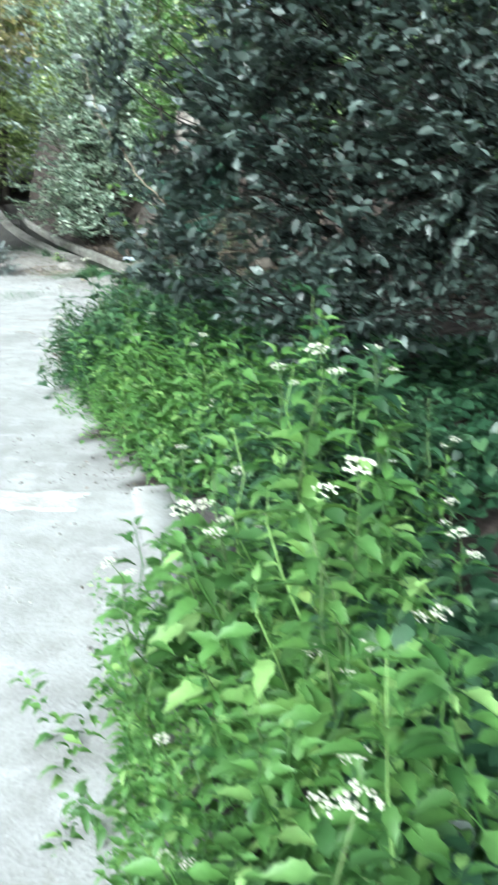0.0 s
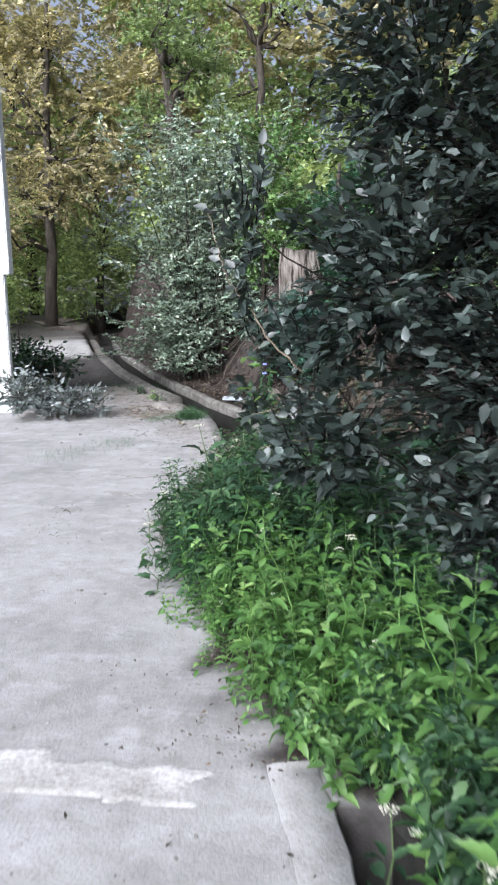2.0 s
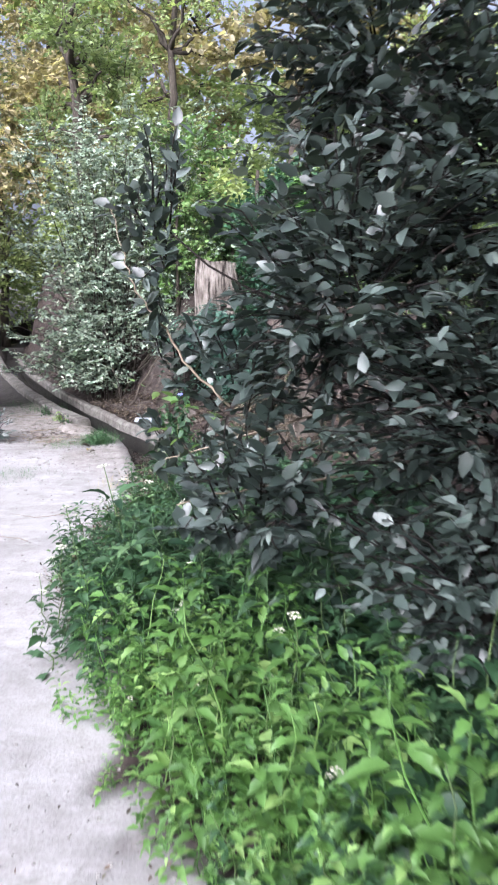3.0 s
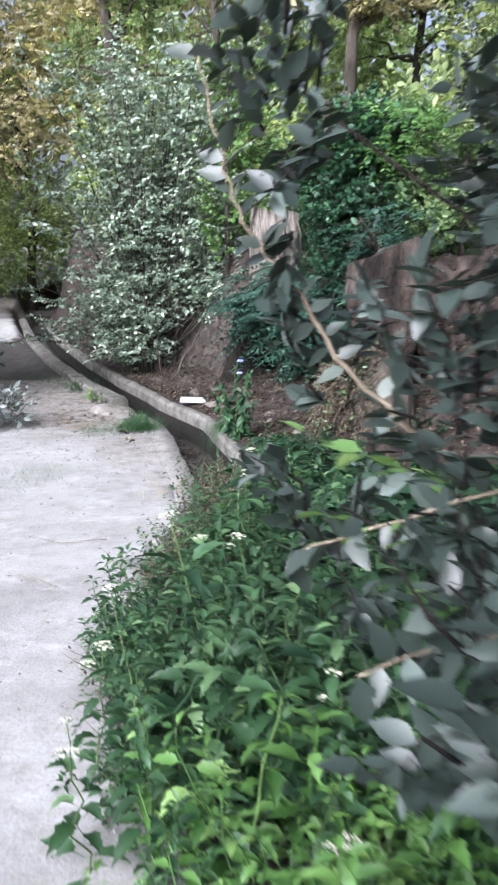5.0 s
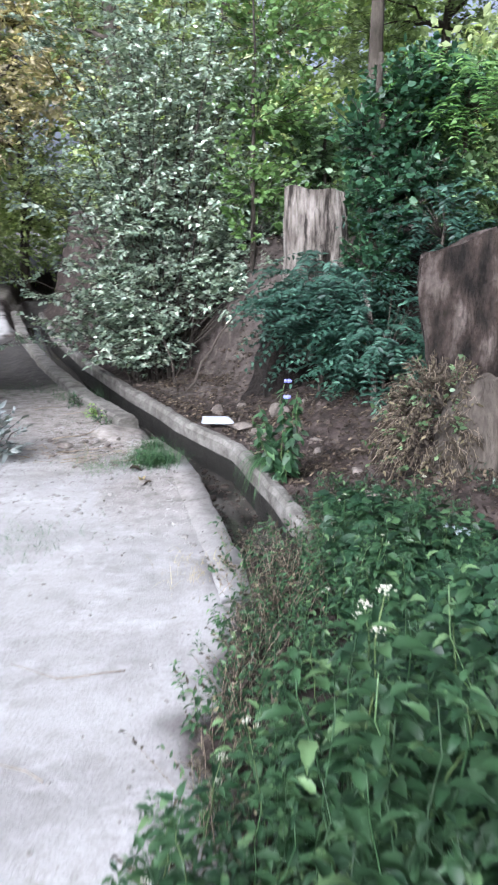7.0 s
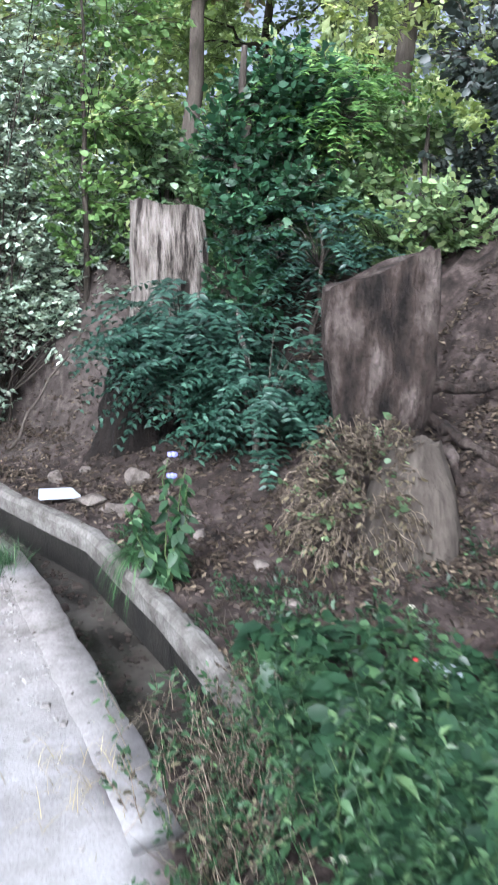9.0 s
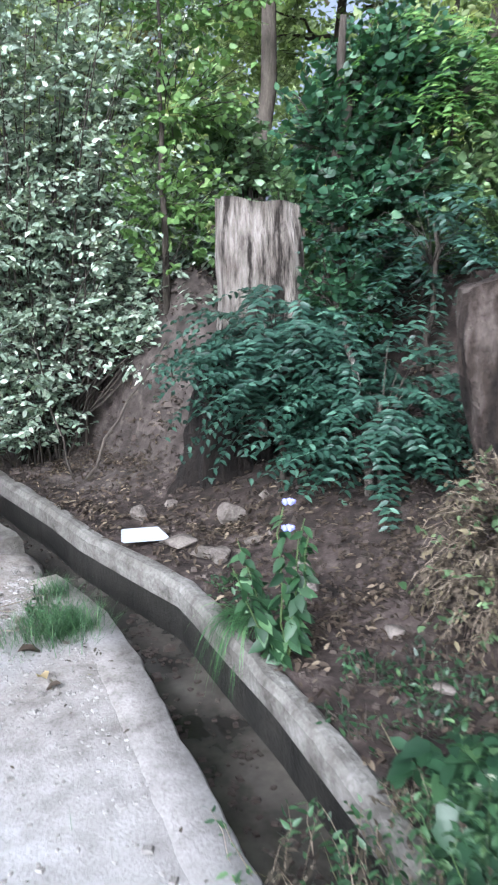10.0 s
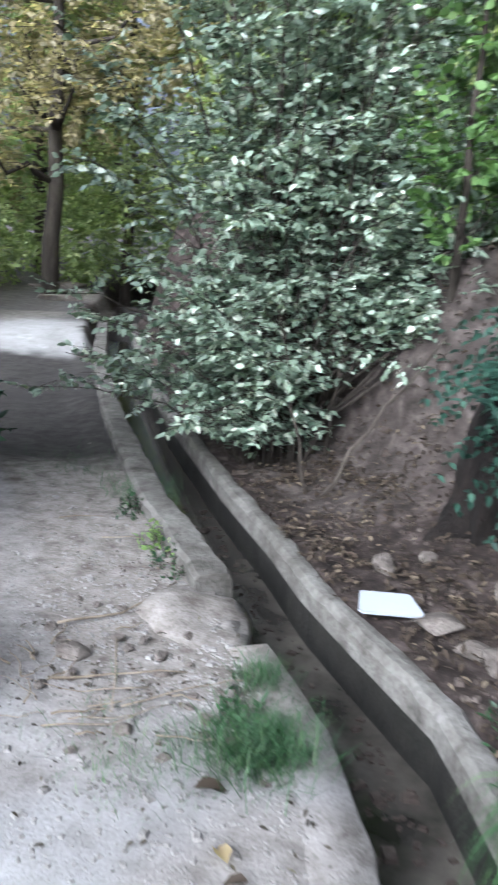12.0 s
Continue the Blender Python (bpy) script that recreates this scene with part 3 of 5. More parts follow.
# ---- the two old stumps and the pale trunk ----
def stump(name, loc, widths, height, mat, label, lean=(0, 0), depth=0.75, slant=0.0, knots=0.10, seed=0, sides=44, rows=30, turn=0.0, square=2.0):
    """An upright piece of trunk: widths run from foot to top."""
    g = Geo()
    zz = np.linspace(-0.15, 1.0, rows)
    ang = np.arange(sides) * 2 * math.pi / sides
    half = np.interp(zz, np.linspace(0, 1, len(widths)), widths) / 2
    ring = []
    for z, h in zip(zz, half):
        ca, sa = np.cos(ang), np.sin(ang)
        sup = (np.abs(ca) ** square + np.abs(sa) ** square) ** (-1 / square)
        flute = 1 + knots * (np.sin(ang * 7 + seed + 1.5 * np.sin(z * 3 + seed)) * 0.5 + np.sin(ang * 13 + 2 * seed + z * 2) * 0.3 + 0.5 * np.sin(ang * 3 + z * 4.0 + seed))
        lumps = np.array([noise.noise(Vector((math.cos(a) * 2.2 + seed, math.sin(a) * 2.2, z * 2.4 * height))) * 0.16 + noise.noise(Vector((math.cos(a) * 6 + seed, math.sin(a) * 6, z * 5 * height))) * 0.10 for a in ang])
        r = h * sup * (flute + lumps * knots * 10)
        x, y = ca * r, sa * r * depth
        zc = z * height + (slant * x if z > 0.6 else 0) * smooth(0.6, 1.0, z) + 0.012 * np.sin(ang * 5 + seed) * (z > 0.97)
        ring.append(np.stack([x + lean[0] * z, y + lean[1] * z, zc], 1))
    v = np.concatenate(ring)
    i = np.arange(rows - 1)[:, None] * sides
    j = np.arange(sides)[None]
    k = (j + 1) % sides
    g.add(v, [np.stack([i + j, i + k, i + k + sides, i + j + sides], -1).reshape(-1, 4)])
    body = g.mesh(name, mat)
    root = tagged(new(name, body), label, "tree stump")
    t = Geo()
    top = ring[-1]
    mid = top.mean(0) + np.array([0, 0, -0.02])
    inner = mid + (top - mid) * 0.5 + np.array([0, 0, -0.015])
    a = np.arange(sides)
    t.add(np.concatenate([top * 1.0, inner, [mid]]), [np.stack([a, (a + 1) % sides, (a + 1) % sides + sides, a + sides], 1), np.stack([a + sides, (a + 1) % sides + sides, np.full(sides, 2 * sides)], 1)])
    part("cut_top", t.mesh("cut_top", mat, False), mat, root, "weathered sawn top")
    root.matrix_world = pose(*loc, 0, 0, turn)
    return root


stump("tree_stump", (0.20, 9.72, 0.22), (0.24, 0.34, 0.50, 0.58, 0.58, 0.56), 1.28, STUMPWOOD, "tall weathered grey-brown tree stump with slanting sawn top", (-0.05, 0.05), 0.5, 0.40, 0.055, 1.0, sides=72, rows=44, turn=-4, square=4.0)
stump("tree_stump", (0.10, 9.10, 0.05), (0.52, 0.48, 0.40, 0.22), 0.66, BARK, "low rounded grey stump under dry creeper", (0.04, 0.05), 0.9, 0.0, 0.06, 3.0)
stump("tree_stump", (-1.0, 11.50, 0.0), (0.60, 0.57, 0.54, 0.48), 0.95, SHADEWOOD, "rotten stump under hanging foliage, its dark hollow put into the colour", (0.12, 0.1), 0.9, 0.0, 0.17, 5.0)
stump("tree_stump", (-0.70, 11.60, 0.66), (0.72, 0.62, 0.56, 0.54, 0.52), 1.24, PALEBARK, "pale fibrous stump standing on the earth bank", (-0.02, 0.05), 0.8, -0.1, 0.045, 7.0, sides=80, rows=40, square=2.6)


# ---- trees, shrubs ----
def tree(name, x, y, height, lobes, n, per, size, mat, label, trunk=0.12, kind=None, lean=(0, 0), bark=None, limbs=6, length=0.6, category="tree", z=None, split=0.35, flat=0.5):
    """A tree or shrub: trunk with limbs, and a crown of leafy twigs in uneven lobes."""
    root = tagged(new(name), label, category)
    zb = float(land(x, y)) - 0.05 if z is None else z
    root.location = (x, y, zb)
    wood, crown = Geo(), Geo()
    top = np.array([lean[0], lean[1], height])
    line = bent((0, 0, 0), top, 9, 0, 0.007 * height)
    wood.add(*tube(line, np.linspace(trunk, trunk * 0.25, 9), 10))
    for centre, radii in lobes:
        c = np.asarray(centre, float)
        a = line[min(8, max(1, int(8 * np.clip(split * c[2] / height + 0.12, 0, 1))))]
        limb = bent(a, c, 6, 0.05, 0.05 * np.linalg.norm(c - a))
        wood.add(*tube(limb, np.linspace(trunk * (0.4 if trunk > 0.085 else 0.2), trunk * 0.08, 6), 6))
    total = sum(r[0] * r[1] * r[2] for _, r in lobes) ** 1.0
    for centre, radii in lobes:
        c = np.asarray(centre, float)
        m = max(6, int(n * radii[0] * radii[1] * radii[2] / total))
        tips = in_blob(m, c, radii)
        roots = c + (tips - c) * rng.uniform(0.25, 0.6, (m, 1)) - np.array([0, 0, 0.1])
        sprays(tips, roots, per, size, kind or FOLD, crown, wood, length, flat=flat, thick=0.0022 + trunk * 0.01)
    part("trunk", wood.mesh("trunk", bark or BARK), None, root)
    part("crown", crown.mesh("crown", mat), None, root)
    return root


def lobes_for(width, height, base, count, seed, squash=0.8):
    r = np.random.default_rng(seed)
    out = []
    for _ in range(count):
        h = r.uniform(base, height)
        w = width * (0.55 + 0.45 * math.sin(math.pi * np.clip((h - base) / (height - base + 0.01) * 0.8 + 0.15, 0, 1)))
        a = r.uniform(0, 2 * math.pi)
        d = w * r.uniform(0.25, 0.75)
        s = width * r.uniform(0.32, 0.55)
        out.append(((d * math.cos(a), d * math.sin(a), h), (s, s, s * squash)))
    return out


def fan_shrub(name, x, y, stems, twigs, per, size, mat, label, seed=1):
    """A shrub of many thin stems that rise from one foot, fan out and arch over."""
    r = np.random.default_rng(seed)
    root = tagged(new(name), label, "shrub")
    root.location = (x, y, float(land(x, y)) - 0.05)
    wood, crown = Geo(), Geo()
    for k in range(stems):
        e = (k + r.random()) / stems
        a = r.uniform(0, 2 * math.pi)
        ca, sa = math.cos(a), math.sin(a)
        if e < 0.3 and (sa > 0.2 or ca > 0.35):
            a = r.uniform(0.75, 1.55) * math.pi
            ca, sa = math.cos(a), math.sin(a)
        lean = k % 6 == 5 and e < 0.8
        if lean:
            a = r.uniform(-0.45, 0.25)
            ca, sa = math.cos(a), math.sin(a)
        height = 0.55 + 3.6 * e ** 0.85
        reach = (1.55 - 0.2 * e) * r.uniform(0.25, 1.0)
        if e < 0.3:
            height *= 0.75
        if lean:
            height, reach = r.uniform(1.15, 1.9), r.uniform(1.0, 1.5)
        arch = (0.55 - 0.35 * e) * r.uniform(0.5, 1.1)
        t = np.linspace(0, 1, 9)
        foot = np.array([0.10 * ca + r.normal(0, 0.09), 0.06 * sa + r.normal(0, 0.05), 0.0])
        line = foot + np.stack([ca * reach * t ** 1.5, 0.55 * sa * reach * t ** 1.5, (height + arch) * t - arch * 1.3 * t ** 3], 1)
        line[1:-1] += r.normal(0, 0.02, (7, 3))
        wood.add(*tube(line, np.linspace(0.007 + 0.007 * e, 0.0025, 9), 6))
        m = int(twigs * (0.6 + 0.8 * e))
        low = 0.5 if lean else 0.22 if e > 0.3 else 0.08
        u = low + (1 - low) * r.random(m) ** (0.75 if e > 0.3 else 0.9)
        roots = np.stack([np.interp(u, t, line[:, q]) for q in range(3)], 1)
        b = r.uniform(0, 2 * math.pi, m)
        way = np.stack([np.cos(b), 0.8 * np.sin(b), r.uniform(-0.35, 0.75, m)], 1) + np.array([0.5 * ca, 0.3 * sa, 0.0])
        tips = roots + unit(way) * (r.uniform(0.16, 0.44, m) * (1.1 - 0.35 * u))[:, None]
        sprays(tips, roots, per, size, WIDE, crown, wood, 0.45, flat=0.6, droop=0.3, thick=0.0016)
    part("stem", wood.mesh("stem", BARK), None, root)
    part("crown", crown.mesh("crown", mat), None, root)
    return root


# shrub over the canal, its sky glints coloured into the leaves
fan_shrub("pale_shrub", -2.28, 12.80, 112, 28, 13, 0.060, SKYLIT, "grey-green many-stemmed leafy shrub growing over the canal, sky glints coloured into pale leaves", 4)
tree("fresh_shrub", -1.28, 12.55, 2.6, [((0.28, -0.25, 0.75), (0.28, 0.25, 0.25)), ((0.0, -0.2, 0.45), (0.3, 0.25, 0.25)), ((0.0, 0.0, 0.9), (0.6, 0.5, 0.45)), ((0.35, 0.1, 0.6), (0.45, 0.4, 0.35)), ((0.1, 0.1, 1.6), (0.65, 0.5, 0.45)), ((0.2, 0.2, 2.3), (0.7, 0.6, 0.45))], 260, 12, 0.066, SUNNY, "leafy young tree on the bank, coloured bright green as sunlit", 0.03, BROAD, length=0.4, category="shrub")
# dark shrub close beside the path
dark = tree("dark_shrub", 0.55, 4.6, 3.4, [((0.0, -0.3, 1.2), (0.9, 0.8, 0.65)), ((-0.1, -0.6, 0.75), (0.75, 0.5, 0.4)), ((0.1, 0.0, 2.0), (1.0, 0.9, 0.6)), ((-0.6, -0.35, 1.65), (0.5, 0.6, 0.5)), ((-0.9, -0.55, 1.0), (0.38, 0.4, 0.32)), ((-0.95, -0.2, 1.25), (0.28, 0.4, 0.35)), ((-0.9, -0.05, 0.8), (0.3, 0.3, 0.25)), ((0.6, -0.6, 1.5), (0.9, 0.8, 0.8)), ((0.75, -0.2, 2.9), (0.8, 0.7, 0.6)), ((-0.45, 0.0, 2.5), (0.6, 0.6, 0.5)), ((1.2, -0.8, 2.4), (1.0, 0.9, 0.9)), ((1.2, -0.9, 0.9), (0.9, 0.8, 0.65)), ((0.75, 0.1, 3.6), (0.7, 0.7, 0.5)), ((-0.6, 0.45, 1.7), (0.42, 0.45, 0.4)), ((-0.5, 0.4, 2.3), (0.5, 0.4, 0.4)), ((-1.25, 0.1, 1.8), (0.2, 0.25, 0.4)), ((-1.15, 0.15, 0.95), (0.25, 0.3, 0.25)), ((-1.18, 0.1, 1.35), (0.18, 0.2, 0.2))],
     2900, 15, 0.068, DARK, "large dark grey-green broad-leaved shrub overhanging the path edge", 0.042, WIDE, (0.2, 0.1), bark=SHADEWOOD, length=0.45, category="shrub", flat=1.0)
tree("dark_shrub", 2.3, 2.9, 3.4, [((0, 0, 1.0), (1.0, 1.0, 0.8)), ((0, 0, 2.2), (1.2, 1.1, 0.9)), ((0.2, 0.2, 3.3), (1.1, 1.1, 0.8))], 900, 13, 0.10, DARK, "large dark broad-leaved shrub behind the ground cover", 0.05, WIDE, bark=SHADEWOOD, length=0.5, category="shrub", flat=1.0)

young = Geo()
tips = np.array([(-1.22, -0.42, 1.12), (-1.16, -0.36, 1.2), (-1.12, -0.46, 1.02), (-1.27, -0.66, 1.3)])
sprays(tips, tips + np.array([0.25, 0.1, -0.12]), 5, 0.058, WIDE, young, None, 0.16, flat=1.2)
part("young_leaves", young.mesh("young_leaves", SUNNY), None, dark, "bright yellow-green young leaves")

def hanging_branch(points, n, size):
    """A thin leafy branch of the shrub, given in the world."""
    base = np.array(dark.location)
    p = np.array(points) - base
    line = np.concatenate([bent(p[i], p[i + 1], 5, 0, 0.006)[:-1] for i in range(len(p) - 1)] + [p[-1:]])
    w, l = Geo(), Geo()
    w.add(*tube(line, np.linspace(0.006, 0.002, len(line)), 6))
    part("branch", w.mesh("branch", TWIG), None, dark, "thin brown branch")
    idx = np.linspace(1, len(line) - 1, n)
    at = np.stack([np.interp(idx, np.arange(len(line)), line[:, k]) for k in range(3)], 1)
    d = unit(np.gradient(at, axis=0))
    side = unit(np.cross(d, np.array([0, -1.0, 0.3])))
    sign = np.where(np.arange(n) % 2 == 0, 1.0, -1.0)[:, None]
    way = sign * side + 0.5 * d + rng.normal(0, 0.35, (n, 3))
    leaves(l, WIDE, at, way, np.array([0, -0.4, 1.0]) + rng.normal(0, 0.4, (n, 3)), size * rng.uniform(0.7, 1.2, n))
    part("branch_leaves", l.mesh("branch_leaves", DARK), None, dark)


hanging_branch([(-0.45, 4.62, 1.12), (-0.60, 4.66, 1.26), (-0.69, 4.70, 1.40), (-0.75, 4.74, 1.47), (-0.80, 4.76, 1.53), (-0.84, 4.78, 1.63), (-0.88, 4.79, 1.74), (-0.91, 4.80, 1.88)], 44, 0.072)
hanging_branch([(0.1, 4.6, 1.15), (-0.3, 4.52, 1.05), (-0.55, 4.5, 0.98), (-0.72, 4.46, 0.92)], 26, 0.075)
hanging_branch([(0.0, 4.4, 0.9), (-0.35, 4.25, 0.9), (-0.62, 4.15, 0.86)], 22, 0.08)

# vine column and pinnate shrub on the bank
tree("vine_covered_trunk", -0.22, 11.5, 2.1, [((0, -0.1, 0.5), (0.32, 0.3, 0.4)), ((0.05, 0, 1.0), (0.36, 0.35, 0.4)), ((0.0, 0.1, 1.5), (0.45, 0.4, 0.4)), ((0.3, 0.1, 1.25), (0.5, 0.4, 0.35)), ((0.4, 0.2, 1.85), (0.6, 0.5, 0.4))], 720, 12, 0.066, VINE, "trunk thickly covered in dark green climbing leaves", 0.08, BROAD, length=0.3, z=0.85)


def pinnate_shrub(name, x, y, z, fronds, reach, label, seed=1, mat=LOCUST):
    """Arching stems with feathered leaves."""
    r = np.random.default_rng(seed)
    root = tagged(new(name), label, "shrub")
    root.location = (x, y, z)
    wood, crown = Geo(), Geo()
    wood.add(*tube(bent((0, 0, -0.3), (0, 0, 0.6), 6, 0, 0.02), np.linspace(0.025, 0.01, 6), 6))
    for _ in range(fronds):
        d0 = unit(r.normal(0, 1, 3))
        s = d0 * np.array([reach, reach * 0.8, 0.48]) * r.uniform(0.25, 0.9) + np.array([0, 0, 0.5])
        out = np.array([d0[0], d0[1], 0.0]) + r.normal(0, 0.45, 3) * np.array([1, 1, 0.3])
        out[2] += r.uniform(-0.85, 0.10)
        e = s + unit(out) * r.uniform(0.32, 0.52)
        pts = bent(s, e, 10, 0.05)
        if r.random() < 0.3:
            wood.add(*tube(bent((0, 0, 0.35), s, 4, 0.05), [0.004, 0.0035, 0.003, 0.002], 4))
        d = unit(np.gradient(pts, axis=0))[1:]
        side = unit(np.cross(d, np.array([0, 0, 1.0])))
        for sg in (1, -1):
            way = sg * side + 0.3 * d + r.normal(0, 0.15, d.shape) + np.array([0, 0, r.uniform(-0.3, 0.1)])
            leaves(crown, OVATE, pts[1:], way, np.array([0, -0.45, 0.9]) + r.normal(0, 0.18, d.shape), r.uniform(0.066, 0.086, len(d)) * np.linspace(1.0, 0.75, len(d)))
    part("stem", wood.mesh("stem", BARK), None, root)
    part("foliage", crown.mesh("foliage", mat), None, root)
    return root


pinnate_shrub("pinnate_shrub", -0.70, 11.05, 0.50, 270, 0.50, "bluish green feather-leaved shrub draped over the dark stump", 3)
pinnate_shrub("pinnate_shrub", -0.22, 10.65, 0.18, 190, 0.46, "bluish green feather-leaved shrub beside the tall stump", 4)
# upper sapling takes the brighter herb colour, for sun on its leaves
pinnate_shrub("pinnate_shrub", 0.55, 11.7, 2.15, 170, 0.75, "feather-leaved green sapling on the bank, brightened in colour as sunlit", 5, FRESH)
pinnate_shrub("pinnate_shrub", 0.30, 11.3, 1.15, 90, 0.5, "green feather-leaved sapling on the bank", 6)

# slim tree behind the pale stump
tree("slim_tree", 0.45, 19.6, 9.0, [((0.9, 0.0, 4.2), (1.3, 1.0, 0.7)), ((-0.9, 0.2, 4.6), (1.2, 1.0, 0.7)), ((0.6, 0.0, 5.6), (1.6, 1.3, 0.9)), ((2.2, 0.0, 4.8), (1.2, 1.0, 0.7)), ((-0.3, 0, 6.8), (1.6, 1.4, 1.0))], 620, 13, 0.15, GOLD, "slim tree with yellow-green sunlit leaves behind the bank", 0.16, BROAD, (0.9, 0.2), length=0.6, split=0.8)
for x, y, h, w, mat, seed in ((1.7, 6.6, 3.6, 1.1, BANK, 2), (1.9, 11.4, 2.4, 1.05, DARK, 3), (0.75, 12.7, 1.5, 0.9, BANK, 4), (3.0, 9.6, 2.6, 1.1, BANK, 5), (-0.55, 13.2, 1.2, 0.8, BANK, 6), (-1.7, 14.0, 1.8, 1.0, BANK, 7), (1.2, 11.6, 1.3, 0.7, BANK, 8), (2.5, 8.0, 2.0, 1.0, DARK, 9), (0.5, 12.0, 1.0, 0.55, BANK, 10)):
    tree("bank_shrub", x, y, h, lobes_for(w, h, 0.2, 10, seed), 400, 13, 0.07, mat, "dark grey-green leafy shrub on top of the earth bank" if mat is DARK else "leafy green shrub on top of the earth bank", 0.045, BROAD, length=0.35, category="shrub")
tree("roadside_bush", -3.42, 9.65, 0.7, [((0, 0, 0.3), (0.45, 0.4, 0.28)), ((0.35, 0.15, 0.25), (0.35, 0.3, 0.2)), ((-0.3, -0.1, 0.4), (0.4, 0.4, 0.3))], 150, 10, 0.075, BLUEBUSH, "low grey-blue bush at the path's far edge", 0.015, OVATE, length=0.3, category="bush")
tree("roadside_bush", -4.7, 11.9, 1.0, [((0, 0, 0.5), (0.7, 0.5, 0.45)), ((0.4, 0.2, 0.35), (0.5, 0.4, 0.3))], 200, 10, 0.08, COVER, "low green bush beside the path", 0.02, OVATE, length=0.3, category="bush")

# woods behind and all round
R = random.Random(11)
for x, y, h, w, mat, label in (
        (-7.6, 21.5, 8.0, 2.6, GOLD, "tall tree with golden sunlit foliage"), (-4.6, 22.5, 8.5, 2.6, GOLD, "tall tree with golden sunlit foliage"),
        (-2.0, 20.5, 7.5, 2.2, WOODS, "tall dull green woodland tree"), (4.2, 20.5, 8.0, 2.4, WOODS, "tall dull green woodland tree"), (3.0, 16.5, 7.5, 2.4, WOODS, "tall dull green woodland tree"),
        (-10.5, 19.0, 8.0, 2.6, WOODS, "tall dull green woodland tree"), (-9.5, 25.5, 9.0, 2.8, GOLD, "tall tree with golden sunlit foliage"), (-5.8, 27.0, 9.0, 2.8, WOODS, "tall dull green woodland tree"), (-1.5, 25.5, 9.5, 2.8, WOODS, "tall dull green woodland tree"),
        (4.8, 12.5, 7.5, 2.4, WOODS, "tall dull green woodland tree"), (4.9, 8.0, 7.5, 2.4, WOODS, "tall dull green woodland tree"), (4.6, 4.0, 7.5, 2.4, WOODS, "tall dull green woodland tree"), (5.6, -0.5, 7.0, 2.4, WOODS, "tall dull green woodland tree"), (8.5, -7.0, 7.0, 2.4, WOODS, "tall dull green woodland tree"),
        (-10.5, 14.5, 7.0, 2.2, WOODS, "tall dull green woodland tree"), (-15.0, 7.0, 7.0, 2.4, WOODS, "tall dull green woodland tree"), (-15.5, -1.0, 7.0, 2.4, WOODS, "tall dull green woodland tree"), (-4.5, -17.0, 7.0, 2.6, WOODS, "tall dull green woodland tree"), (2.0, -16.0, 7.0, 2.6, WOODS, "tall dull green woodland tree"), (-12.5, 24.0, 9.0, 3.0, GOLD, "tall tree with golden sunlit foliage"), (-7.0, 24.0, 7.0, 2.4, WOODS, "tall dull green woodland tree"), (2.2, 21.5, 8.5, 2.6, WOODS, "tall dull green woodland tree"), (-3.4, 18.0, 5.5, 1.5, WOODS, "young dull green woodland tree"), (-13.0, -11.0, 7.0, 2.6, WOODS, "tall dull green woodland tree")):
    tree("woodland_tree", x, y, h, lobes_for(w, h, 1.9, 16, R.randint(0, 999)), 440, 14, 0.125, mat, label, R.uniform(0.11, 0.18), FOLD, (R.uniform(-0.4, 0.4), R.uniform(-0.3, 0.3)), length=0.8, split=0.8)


def understory():
    g = Geo()
    for x, y, w, h in ((-8.3, 17.5, 1.2, 1.3), (-9.5, 22.0, 1.6, 1.6), (-5.0, 24.5, 1.8, 2.0), (-2.6, 22.0, 1.5, 2.2), (-2.8, 16.5, 1.0, 1.5), (-1.0, 18.0, 1.4, 2.2), (1.4, 15.5, 1.5, 2.0), (3.4, 13.6, 1.4, 1.8), (4.0, 6.0, 1.2, 1.6), (4.0, 2.0, 1.2, 1.5), (-10, 27, 2.5, 2.5), (-6, 30, 3, 3), (-1, 29, 3, 3), (4, 24, 3, 3), (-13, 22, 2.5, 3), (5.5, 18, 2, 2.5), (-8, 26, 2, 3), (-6.5, 28, 2.2, 3.2), (-10, 24, 2, 2.5), (-11, 20.5, 2, 2.5), (-7.6, 23.5, 1.2, 2.2), (-9.2, 18.8, 1.2, 2.0), (-4.2, 21.0, 1.2, 2.4), (-13, 17, 2, 2.5)):
        c = np.array([x, y, float(land(x, y)) + h * 0.5])
        tips = in_blob(150, c, (w, w, h * 0.75), 0.4)
        sprays(tips, c + (tips - c) * 0.5, 12, 0.16, FOLD, g, None, 0.7)
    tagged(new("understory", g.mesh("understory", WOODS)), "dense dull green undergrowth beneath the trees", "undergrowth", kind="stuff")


understory()


